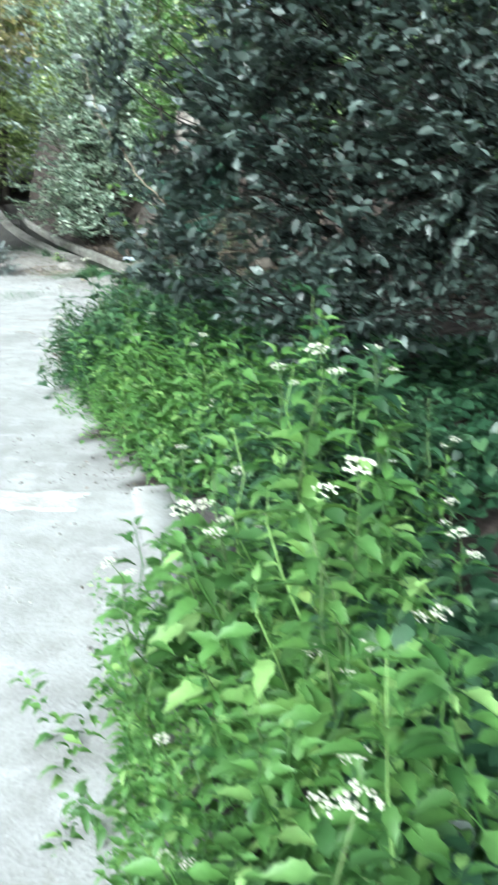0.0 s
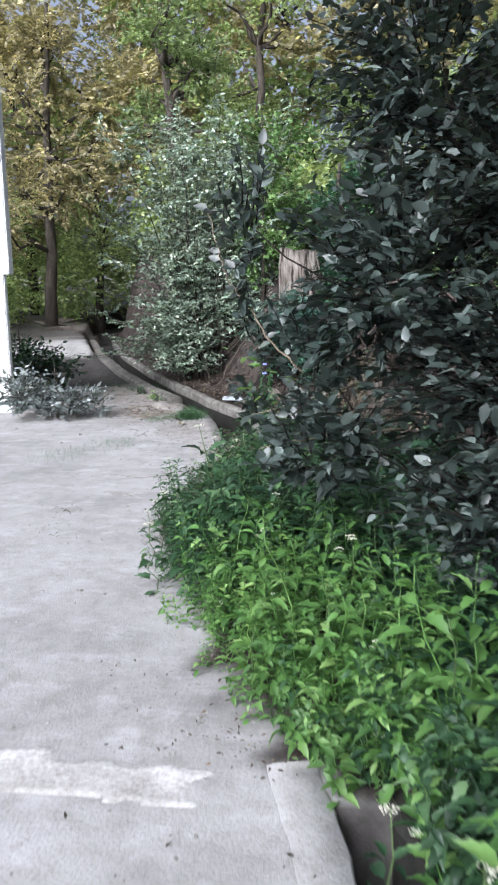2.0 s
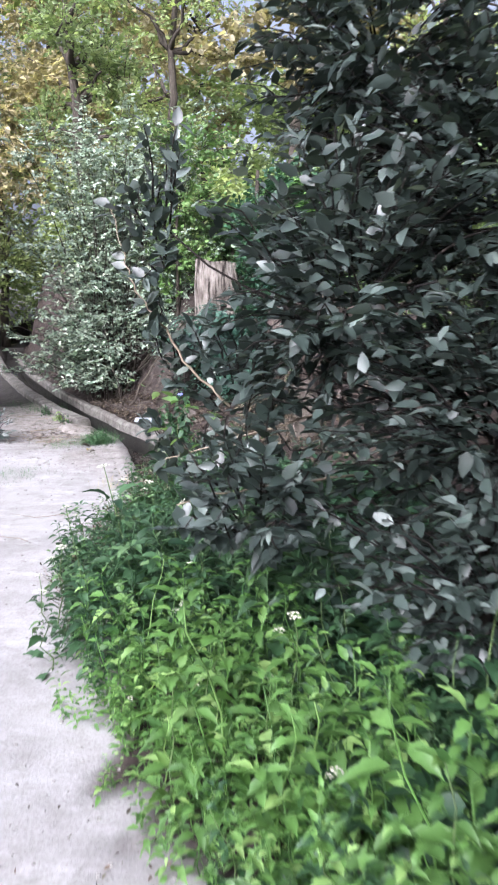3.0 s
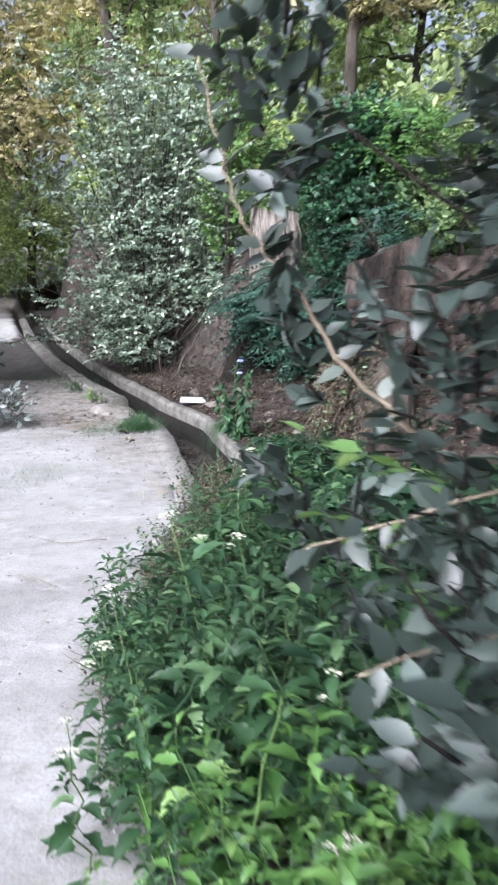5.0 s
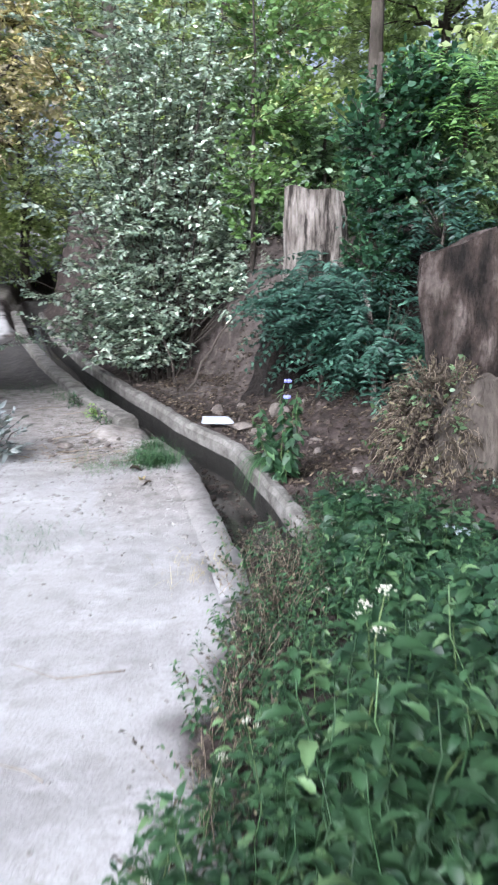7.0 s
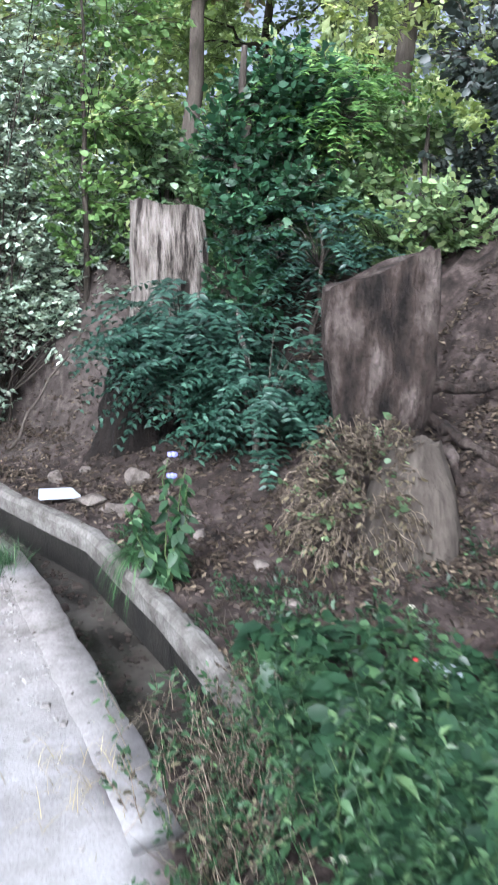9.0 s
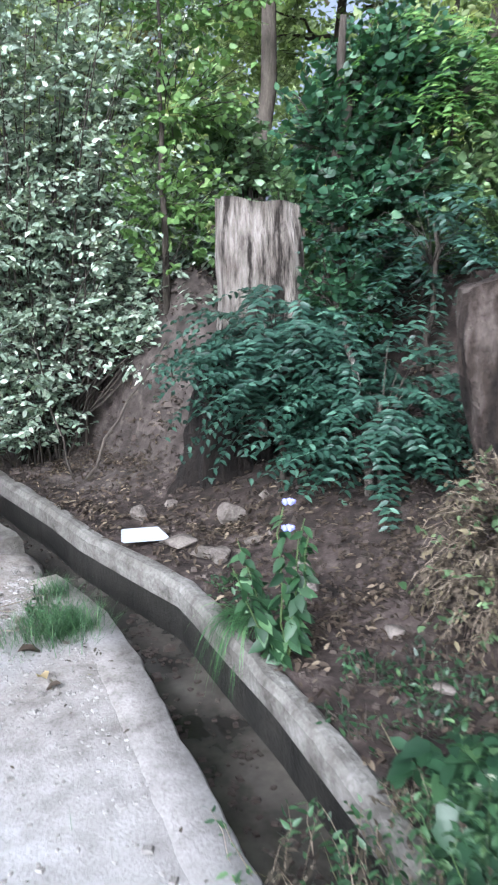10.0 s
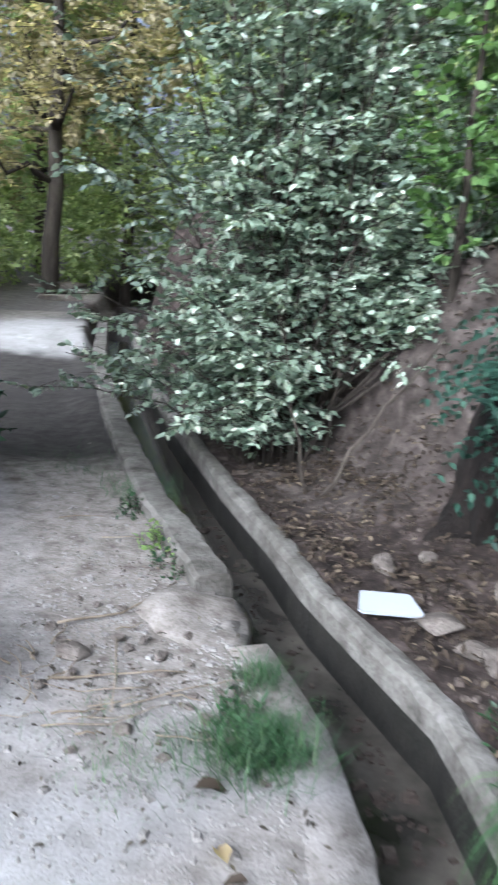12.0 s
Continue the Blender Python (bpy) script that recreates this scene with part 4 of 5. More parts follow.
def far_woods():
    r = np.random.default_rng(21)
    g = Geo()
    for k in range(64):
        a = 2 * math.pi * k / 64 + r.uniform(-0.04, 0.04)
        d = r.uniform(24, 32)
        x, y = -2 + d * math.sin(a), 8 + d * math.cos(a)
        h = r.uniform(6, 9.5)
        z = float(land(x, y))
        for q in range(3):
            c = np.array([x + r.uniform(-1, 1), y + r.uniform(-1, 1), z + h * (0.12 + 0.33 * q)])
            tips = in_blob(30, c, (2.0, 2.0, h * 0.26), 0.3)
            sprays(tips, c + (tips - c) * 0.5, 12, 0.34, FOLD, g, None, 1.3)
    for k in range(46):
        a = radians(r.uniform(-42, 32))
        d = r.uniform(15.5, 24)
        x, y = -2 + d * math.sin(a), 8 + d * math.cos(a)
        if abs(x + 6.6) < 0.9 and y < 25:
            continue
        h = r.uniform(1.2, 7.0)
        c = np.array([x, y, float(land(x, y)) + h])
        tips = in_blob(44, c, (1.6, 1.4, 1.2), 0.2)
        sprays(tips, c + (tips - c) * 0.5, 12, 0.22, FOLD, g, None, 1.0)
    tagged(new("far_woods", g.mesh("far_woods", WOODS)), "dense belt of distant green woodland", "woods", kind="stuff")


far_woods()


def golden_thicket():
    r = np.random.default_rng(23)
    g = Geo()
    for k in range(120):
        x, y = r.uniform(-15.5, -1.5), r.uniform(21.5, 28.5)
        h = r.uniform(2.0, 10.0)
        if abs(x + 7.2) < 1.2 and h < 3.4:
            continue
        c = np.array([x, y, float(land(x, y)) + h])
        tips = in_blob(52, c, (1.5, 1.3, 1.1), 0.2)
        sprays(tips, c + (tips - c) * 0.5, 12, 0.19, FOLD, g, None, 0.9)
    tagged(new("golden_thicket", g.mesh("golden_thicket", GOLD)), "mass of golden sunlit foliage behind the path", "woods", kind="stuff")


golden_thicket()


# ---- herbs along the path ----
def toothed(width, droop, teeth=4):
    """A pointed leaf on a short stalk, folded along its rib, with a toothed edge."""
    v, f = [(0, -0.30, -0.03), (-0.012, -0.30, -0.03), (0.012, -0.30, -0.03)], []
    n = teeth * 2 + 1
    for k in range(n + 1):
        u = k / n
        w = max(0.012 if k < n else 0.0, width * math.sin(math.pi * u ** 0.62) ** 0.85 * (1.0 if k % 2 else 0.78))
        z = 0.06 * math.sin(math.pi * u) - droop * u * u
        v += [(0, u, z - 0.02), (-w, u + (0.05 if k % 2 else 0.0), z + 0.34 * w), (w, u + (0.05 if k % 2 else 0.0), z + 0.34 * w)]
    for k in range(n + 1):
        a, b = 3 * k, 3 * k + 3
        f += [(a, b, b + 1), (a, b + 1, a + 1), (a, a + 2, b + 2), (a, b + 2, b)]
    return np.array(v), np.array(f)


TOOTHED = toothed(0.25, 0.28, 3)


def herb_meshes(mat):
    out = []
    for k in range(3):
        g = Geo()
        v, f = toothed(0.22 + 0.03 * k, 0.15 + 0.13 * k, 5)
        g.add(v, [f])
        out.append(g.mesh("leaf", mat))
    return out


HERB_LEAF = {HERB: herb_meshes(HERB), FRESH: herb_meshes(FRESH)}


def corymb(size, seed, florets):
    """A flat-topped head of many small florets on short stalks."""
    r = random.Random(seed)
    bm = bmesh.new()
    for k in range(florets):
        a, d = r.uniform(0, 6.3), size * math.sqrt(r.random())
        q = size * r.uniform(0.10, 0.17)
        top = Vector((d * math.cos(a) + r.uniform(-0.1, 0.1) * size, d * math.sin(a) + r.uniform(-0.1, 0.1) * size, r.uniform(-0.12, 0.12) * size - 0.35 * d * d / size))
        bmesh.ops.create_icosphere(bm, subdivisions=1, radius=q, matrix=Matrix.Translation(top) @ Matrix.Diagonal((1, 1, 0.7, 1)))
    me = bpy.data.meshes.new("flower")
    bm.to_mesh(me)
    bm.free()
    me.materials.append(PETAL)
    return me


FLOWERS = [corymb(0.024, 1, 30), corymb(0.018, 2, 24), corymb(0.014, 3, 18)]


def herb(height, pairs, seed, flower, joined, mat=None):
    """One upright herb: stem, opposite leaves that get smaller upwards, and a flower head on some."""
    r = np.random.default_rng(seed)
    mat = mat or HERB
    root = tagged(new("herb_plant"), "fresh green leafy herb" + (" topped with a white flower head" if flower else " growing at the path's edge"), "herb", "herbs along the path")
    tip = np.array([r.uniform(-0.12, 0.12), r.uniform(-0.12, 0.12), height])
    line = bent((0, 0, -0.03), tip, 7, 0, 0.012)
    g = Geo()
    g.add(*tube(line, np.linspace(0.0036, 0.0014, 7), 5))
    part("stem", g.mesh("stem", STEM), None, root)
    lg = Geo()
    for i in range(pairs):
        u = 0.12 + 0.88 * i / max(1, pairs - 1)
        if flower:
            u *= 0.8
        p = line[0] + (tip - line[0]) * u
        size = (0.105 + 0.035 * math.sin(math.pi * min(1, u * 1.1))) * (1.15 - 0.55 * u) * 0.66 * r.uniform(0.65, 1.25)
        a0 = (i % 2) * math.pi / 2 + r.uniform(-0.4, 0.4)
        for a in ((a0, a0 + math.pi) if i < pairs - 1 else (a0, a0 + 1.6, a0 + 3.2, a0 + 4.7)):
            tilt = r.uniform(-32, 26) + 28 * u - 6
            m = Matrix.Translation(p) @ pose(0, 0, 0, tilt, r.uniform(-20, 20), math.degrees(a)) @ pose(0, 0.30 * size, 0) @ Matrix.Scale(size, 4)
            if joined:
                v = np.array([m @ Vector(q) for q in TOOTHED[0]])
                lg.add(v, [TOOTHED[1]])
            else:
                lf = new("leaf", HERB_LEAF[mat][r.integers(0, 3)])
                lf.parent = root
                lf.matrix_basis = m
    if joined:
        part("foliage", lg.mesh("foliage", mat), None, root)
    if flower:
        fl = new("flower", FLOWERS[seed % 3])
        fl.parent = root
        fl.location = tip
        fl2 = new("flower", FLOWERS[(seed + 1) % 3])
        fl2.parent = root
        fl2.location = tip + np.array([0.04, -0.03, -0.05])
    return root


EDGE_Y = (0.6, 1.2, 1.5, 1.77, 2.2, 2.7, 3.05, 3.36, 4.0, 4.8, 5.3, 5.8, 6.2, 6.9, 7.4, 8.0)
EDGE_X = (-0.28, -0.36, -0.40, -0.46, -0.36, -0.16, -0.12, -0.56, -0.86, -1.22, -1.34, -1.48, -1.38, -1.33, -1.28, -1.12)


def herb_strip():
    r = random.Random(5)
    kinds = {m: [herb(0.42, 9, 1 + k, False, False, m), herb(0.50, 10, 2 + k, False, False, m), herb(0.60, 11, 4 + k, True, False, m), herb(0.40, 9, 5 + k, False, False, m)] for k, m in ((0, HERB), (50, FRESH))}
    tall = {m: [herb(0.50, 10, 61 + k, True, True, m), herb(0.44, 10, 62 + k, False, True, m), herb(0.36, 9, 63 + k, False, True, m)] for k, m in ((0, HERB), (50, FRESH))}
    joined = [herb(0.40, 10, 11, False, True), herb(0.48, 11, 12, False, True), herb(0.56, 12, 13, True, True), herb(0.32, 8, 14, False, True), herb(0.38, 10, 15, False, True), herb(0.46, 10, 16, False, True)]
    used = set()

    def put(src, x, y, s):
        m = pose(x, y, max(float(land(x, y)), -0.02), r.uniform(-9, 9), r.uniform(-9, 9), r.uniform(0, 360))
        if src.name in used:
            ob = copy_thing(src, m)
        else:
            used.add(src.name)
            ob = src
            ob.matrix_basis = m
        ob.scale = (s, s, s)
    rest = {HERB: Geo(), FRESH: Geo()}
    plain = [k for k in joined if not any(c.name.startswith("flower") for c in k.children)]
    n = 0
    while n < 1420:
        y = r.uniform(0.6, 8.2)
        depth = 0.75 if y < 3 else 1.0
        u = r.random() ** 1.3
        x = float(np.interp(y, EDGE_Y, EDGE_X)) + 0.10 + u * depth
        if left_edge(y) - 0.0 < x < right_edge(y) + 0.0 and (y > 8.0 or 2.2 < y < 3.05):
            continue
        if 2.5 < y < 3.1 and x < left_edge(y) + 0.08:
            continue
        low = (0.55 + 0.45 * min(1, u * 3)) * (1 - 0.5 * float(smooth(5.9, 6.9, y)))
        if y < 1.3:
            low *= 0.85
        s = low * (0.50 + 1.05 * r.random() ** 1.8) * (1.0 + 0.28 * float(wave(x, y, 4.0)))
        mat = FRESH if y + r.gauss(0, 0.2) < 2.5 or (3.1 < y + r.gauss(0, 0.25) < 4.7 and u < 0.75) else HERB
        if n < 280:
            put(r.choice(kinds[mat] if n < 120 else tall[mat]), x, y, s)
        else:
            m = np.array(pose(x, y, max(float(land(x, y)), -0.02), r.uniform(-9, 9), r.uniform(-9, 9), r.uniform(0, 360)))
            for child in r.choice(plain).children:
                me = child.data
                if child.name.startswith("flower"):
                    continue
                v = np.empty(len(me.vertices) * 3)
                me.vertices.foreach_get("co", v)
                v = v.reshape(-1, 3) * s
                f = [np.array([p.vertices[:] for p in me.polygons if len(p.vertices) == k]) for k in (3, 4, 5)]
                rest[mat].add(v @ m[:3, :3].T + m[:3, 3], [q for q in f if len(q)])
        n += 1
    for _ in range(60):
        y = r.uniform(1.0, 7.8)
        x = float(np.interp(y, EDGE_Y, EDGE_X)) + r.uniform(-0.08, 0.12)
        if 2.3 < y < 3.0:
            continue
        m = np.array(pose(x, y, float(land(x, y)), r.uniform(-25, 25), r.uniform(-25, 25), r.uniform(0, 360)))
        me = [c for c in r.choice(joined).children if c.name.startswith("foliage")][0].data
        v = np.empty(len(me.vertices) * 3)
        me.vertices.foreach_get("co", v)
        f = np.array([p.vertices[:] for p in me.polygons])
        rest[FRESH if y < 4.6 else HERB].add((v.reshape(-1, 3) * r.uniform(0.22, 0.5)) @ m[:3, :3].T + m[:3, 3], [f])
    for k in range(46):
        if k < 20:
            y, x = r.uniform(3.08, 3.35), r.uniform(-0.42, 0.12)
        else:
            y = r.uniform(2.1, 3.15)
            x = float(right_edge(y)) + r.uniform(0.10, 0.22)
        m = np.array(pose(x, y, float(land(x, y)), r.uniform(-15, 25), r.uniform(-38, -5), 0) @ pose(0, 0, 0, 0, 0, r.uniform(0, 360)))
        me = [c for c in r.choice(plain).children if c.name.startswith("foliage")][0].data
        v = np.empty(len(me.vertices) * 3)
        me.vertices.foreach_get("co", v)
        f = np.array([p.vertices[:] for p in me.polygons])
        rest[FRESH if k < 20 else HERB].add((v.reshape(-1, 3) * r.uniform(0.6, 1.1)) @ m[:3, :3].T + m[:3, 3], [f])
    for mat, geo in rest.items():
        tagged(new("herb_patch", geo.mesh("herb_patch", mat)), "thick patch of leafy green herbs along the path" if mat is HERB else "thick patch of bright yellow-green herbs along the path", "herbs", kind="stuff")
    for src in joined:
        for c in list(src.children) + [src]:
            bpy.data.objects.remove(c)


herb_strip()


def ground_cover(name, boxes, n, size, mat, label, height=0.35, seed=1, kind=None):
    r = np.random.default_rng(seed)
    g = Geo()
    for x0, x1, y0, y1, h in boxes:
        m = int(n * (x1 - x0) * (y1 - y0))
        x, y = r.uniform(x0, x1, m), r.uniform(y0, y1, m)
        x, y = x + 0.15 * wave(x, y, 4.0, 1.0), y + 0.18 * wave(x, y, 5.0, 2.0)
        keep = x > right_edge(y) + 0.02 + 0.1 * r.random(m)
        x, y = x[keep], y[keep]
        m = len(x)
        hh = h * (0.55 + 0.45 * wave(x, y, 3.1, seed)) * (0.75 + 0.25 * wave(x, y, 9.0, seed + 1))
        z = land(x, y) + 0.02 + np.abs(hh) * r.uniform(0, 1, m) ** 0.45
        way = r.normal(0, 1, (m, 3)) * np.array([1, 1, 0.25]) + np.array([-0.25, -0.25, -0.15])
        up = np.array([0, 0, 1.0]) + r.normal(0, 0.35, (m, 3))
        leaves(g, kind or BROAD, np.stack([x, y, z], 1), way, up, size * r.uniform(0.55, 1.3, m))
    return tagged(new(name, g.mesh(name, mat)), label, "ground cover", kind="stuff")


ground_cover("ground_cover", ((0.05, 2.2, 0.3, 3.6, 0.42), (-0.4, 1.6, 3.6, 5.6, 0.4), (-0.9, 0.9, 5.6, 7.4, 0.45), (-1.0, 0.1, 7.4, 8.3, 0.3)), 1500, 0.075, COVER, "low green creeping plants covering the ground beyond the canal", seed=2)
ground_cover("leaf_litter", ((-2.6, 1.2, 8.3, 13.0, 0.02), (0.2, 2.4, 7.5, 11.0, 0.02)), 900, 0.042, DRYLEAF, "brown dead leaves strewn over the bank", seed=4, kind=OVATE)


def tuft(x, y, n, length, label, mat=GRASS, spread=0.08, category="grass", lay=(0, 0), lift=1.0):
    r = np.random.default_rng(int(abs(x * 100 + y * 10)))
    g = Geo()
    a = r.uniform(0, 2 * math.pi, n)
    at = np.stack([r.normal(0, spread, n), r.normal(0, spread, n), np.full(n, -0.01)], 1)
    way = np.stack([np.cos(a) * 0.6 + lay[0], np.sin(a) * 0.6 + lay[1], r.uniform(0.35, 1.3, n) * lift], 1)
    up = np.stack([-np.cos(a), -np.sin(a), np.full(n, 0.6)], 1)
    leaves(g, BLADE, at, way, up, length * r.uniform(0.4, 1.25, n))
    ob = tagged(new("grass_tuft", g.mesh("grass_tuft", mat)), label, category, "grass tufts", kind="stuff")
    ob.location = (x, y, max(float(land(x, y)), -0.02))
    return ob


tuft(-1.90, 9.74, 1700, 0.125, "low green grass tuft on the cement beside the canal", spread=0.085)
tuft(-2.2, 9.62, 520, 0.07, "sparse short grass on the gritty path", spread=0.10)
tuft(-1.95, 10.12, 320, 0.13, "dark fine grass tuft beside the canal notch", spread=0.05)
tuft(-2.35, 8.25, 420, 0.08, "thin low grass on the pale path", spread=0.16)
tuft(-2.75, 7.7, 420, 0.07, "thin low grass on the pale path", spread=0.16)
tuft(-2.3, 9.7, 160, 0.08, "thin low grass on the pale path", spread=0.14)
tuft(-3.4, 12.3, 260, 0.12, "weedy grass at the muddy patch", spread=0.22)
tuft(-2.95, 11.95, 420, 0.12, "weedy grass beside the kerb", spread=0.12)
tuft(-1.42, 7.9, 120, 0.10, "dry straw-coloured grass at the path edge", STRAW, 0.10)

def arching_tuft(x, y, n, length, lay, label, seed=3):
    """Long fine blades that rise, bend over and hang."""
    r = np.random.default_rng(seed)
    g = Geo()
    z0 = float(land(x, y))
    for _ in range(n):
        a = r.normal(math.atan2(lay[1], lay[0]), 0.75)
        ln = length * r.uniform(0.45, 1.15)
        d = np.array([math.cos(a), math.sin(a), 0.0])
        t = np.linspace(0, 1, 6)
        foot = np.array([r.normal(0, 0.035), r.normal(0, 0.06), 0.0])
        p = foot + d * (ln * 0.75 * t ** 0.8)[:, None] + np.array([0, 0, 1.0]) * (ln * (0.75 * t - r.uniform(1.0, 1.7) * t ** 2.2))[:, None]
        w = 0.0028 * np.array([0.8, 1, 1, 0.8, 0.5, 0.05])[:, None] * np.array([-d[1], d[0], 0.0])
        i = np.arange(5)[:, None]
        g.add(np.concatenate([p - w, p + w]), [np.concatenate([i, i + 6, i + 7, i + 1], 1)])
    ob = tagged(new("grass_tuft", g.mesh("grass_tuft", GRASS)), label, "grass", "grass tufts", kind="stuff")
    ob.location = (x, y, z0 + 0.03)
    return ob


arching_tuft(-1.10, 9.58, 130, 0.29, (-1.0, -0.35), "long drooping grass hanging over the canal coping")


def edge_growth():
    """Thin dry stalks and small weeds where the herbs give out."""
    r = np.random.default_rng(41)
    dry, green, wood = Geo(), Geo(), Geo()
    for k in range(430):
        y = 5.4 + 3.0 * r.random() ** 0.6
        x = float(np.interp(y, EDGE_Y, EDGE_X)) + abs(r.normal(0.0, 0.10)) + 0.06 + 0.12 * float(smooth(6.8, 8.4, y))
        h = r.uniform(0.06, 0.22)
        a = np.array([x, y, float(land(x, y)) - 0.01])
        b = a + np.array([r.normal(0, 0.07), r.normal(0, 0.07), h])
        wood.add(*tube(bent(a, b, 4, 0, 0.006), [0.0018, 0.0015, 0.0012, 0.0006], 4))
        sprays(b[None], a[None], 8, 0.026, OVATE, dry if k % 5 < 3 else green, None, h * 0.8)
    for k in range(90):
        y = r.uniform(7.6, 8.3)
        x = r.uniform(-1.38, -0.85) + 0.1 * (8.0 - y)
        h = r.uniform(0.06, 0.24)
        a = np.array([x, y, max(-0.03, float(land(x, y)) - 0.01)])
        b = a + np.array([r.normal(0, 0.08), r.normal(0, 0.08), h])
        wood.add(*tube(bent(a, b, 4, 0, 0.006), [0.0018, 0.0015, 0.0012, 0.0006], 4))
        sprays(b[None], a[None], 8, 0.034, OVATE, dry if k % 3 == 0 else green, None, h * 0.9)
    n = 900
    y = r.uniform(5.0, 8.6, n)
    x = np.interp(y, EDGE_Y, EDGE_X) + 0.06 + np.abs(r.normal(0.0, 0.12, n))
    leaves(dry, BLADE, np.stack([x, y, land(x, y)], 1), r.normal(0, 1, (n, 3)) * np.array([1, 1, 0.4]) + np.array([0, 0, 0.7]), r.normal(0, 1, (n, 3)), r.uniform(0.07, 0.22, n))
    tagged(new("dry_stalks", wood.mesh("dry_stalks", TWIG)), "thin dry brown stalks at the path's edge", "stalks", kind="stuff")
    tagged(new("dry_growth", dry.mesh("dry_growth", CREEPER)), "withered grass and small weeds at the path's edge", "weeds", kind="stuff")
    tagged(new("small_weeds", green.mesh("small_weeds", HERB)), "small green weeds at the path's edge", "weeds", kind="stuff")


edge_growth()

# ---- small things ----
def tray():
    bm = bmesh.new()
    outline = [(-0.13, -0.055), (-0.115, -0.07), (0.115, -0.07), (0.13, -0.055), (0.105, 0.075), (0.09, 0.085), (-0.09, 0.085), (-0.105, 0.075)]
    top = [bm.verts.new((x, y, 0.018 + 0.6 * x * x)) for x, y in outline]
    low = [bm.verts.new((x, y, 0.008 + 0.6 * x * x)) for x, y in outline]
    bm.faces.new(top)
    bm.faces.new(low[::-1])
    for i in range(8):
        j = (i + 1) % 8
        bm.faces.new((low[i], low[j], top[j], top[i]))
    ob = part("white_tray", bm, TRAYMAT)
    ob.matrix_world = pose(-1.53, 10.70, 0.062, 9, 3, 12)
    return tagged(ob, "discarded white shallow tray lying on the coping stones", "tray")


tray()
for i, (x, y, s, sz) in enumerate(((-1.34, 10.66, 0.12, 0.05), (-1.02, 10.85, 0.11, 0.09), (-1.14, 10.42, 0.10, 0.05), (-1.55, 11.15, 0.08, 0.06), (-1.22, 10.52, 0.09, 0.04), (-0.95, 10.5, 0.06, 0.04), (-1.35, 11.25, 0.06, 0.035), (-0.75, 9.9, 0.07, 0.035), (-0.55, 9.35, 0.06, 0.035))):
    rock(x, y, (s, s * 0.75, sz), 40 + i, i * 37)


def weed(x, y):
    root = tagged(new("flowering_weed"), "tall green weed with a violet flower beside the coping", "weed")
    root.location = (x, y, float(land(x, y)))
    g, l = Geo(), Geo()
    r = np.random.default_rng(9)
    for k in range(8):
        tip = np.array([r.uniform(-0.2, 0.2) * (k > 0), r.uniform(-0.16, 0.16) * (k > 0), 0.62 - 0.05 * k])
        line = bent((0, 0, -0.03), tip, 7, 0, 0.012)
        g.add(*tube(line, np.linspace(0.005, 0.002, 7), 5))
        m = 26
        u = np.linspace(0.15, 0.95, m)[:, None]
        at = tip * u
        way = r.normal(0, 1, (m, 3)) * np.array([1, 1, 0.2]) + np.array([0, 0, -0.75])
        leaves(l, WIDE, at, way, np.array([0, -0.3, 1.0]) + r.normal(0, 0.4, (m, 3)), 0.095 * (1.2 - 0.6 * u[:, 0]))
    part("stem", g.mesh("stem", STEM), None, root)
    part("foliage", l.mesh("foliage", HERB), None, root)
    bm = bmesh.new()
    for a in range(5):
        bmesh.ops.create_icosphere(bm, subdivisions=1, radius=0.011, matrix=Matrix.Translation((0.016 * math.cos(a * 1.257), 0.016 * math.sin(a * 1.257), 0)))
    f = part("flower", bm, BLUEPETAL, root, "violet flower")
    f.location = (0.02, 0, 0.64)
    for place in ((0.015, -0.012, 0.545),):
        f2 = new("flower", f.data)
        f2.parent = root
        f2.location = place
    return root


weed(-1.02, 9.22)


def dry_creeper():
    g, w, q = Geo(), Geo(), Geo()
    c = np.array([-0.08, 9.22, 0.20])
    tips = in_blob(1000, c, (0.46, 0.42, 0.66), 0.6)
    tips = tips[(tips[:, 2] > 0.08) & ((tips[:, 0] < 0.12) | (tips[:, 1] > 9.05) | (tips[:, 2] > 0.62))]
    sprays(tips, c + (tips - c) * 0.72 + np.array([0, 0, 0.10]), 8, 0.036, OVATE, g, w, 0.2, flat=0.2, droop=0.5, thick=0.0013)
    few = tips[::9]
    sprays(few, c + (few - c) * 0.8, 4, 0.045, BROAD, q, None, 0.15)
    root = tagged(new("dry_creeper"), "tangle of dry brown creeper over a low stump", "creeper")
    part("stem", w.mesh("stem", TWIG), None, root)
    part("foliage", g.mesh("foliage", CREEPER), None, root)
    part("living_leaves", q.mesh("living_leaves", BANK), None, root, "few living green leaves")


dry_creeper()


def twig(points, radius, label="thin dry grey twig lying on the path"):
    g = Geo()
    p = np.array([(x, y, max(float(land(x, y)), -0.01) + radius * 0.9 + 0.012) for x, y in points])
    q = np.concatenate([bent(p[i], p[i + 1], 4, 0.004, 0.004)[:-1] for i in range(len(p) - 1)] + [p[-1:]])
    g.add(*tube(q, np.linspace(radius, radius * 0.45, len(q)), 6))
    return tagged(new("twig", g.mesh("twig", TWIG)), label, "twig", "dry twigs")


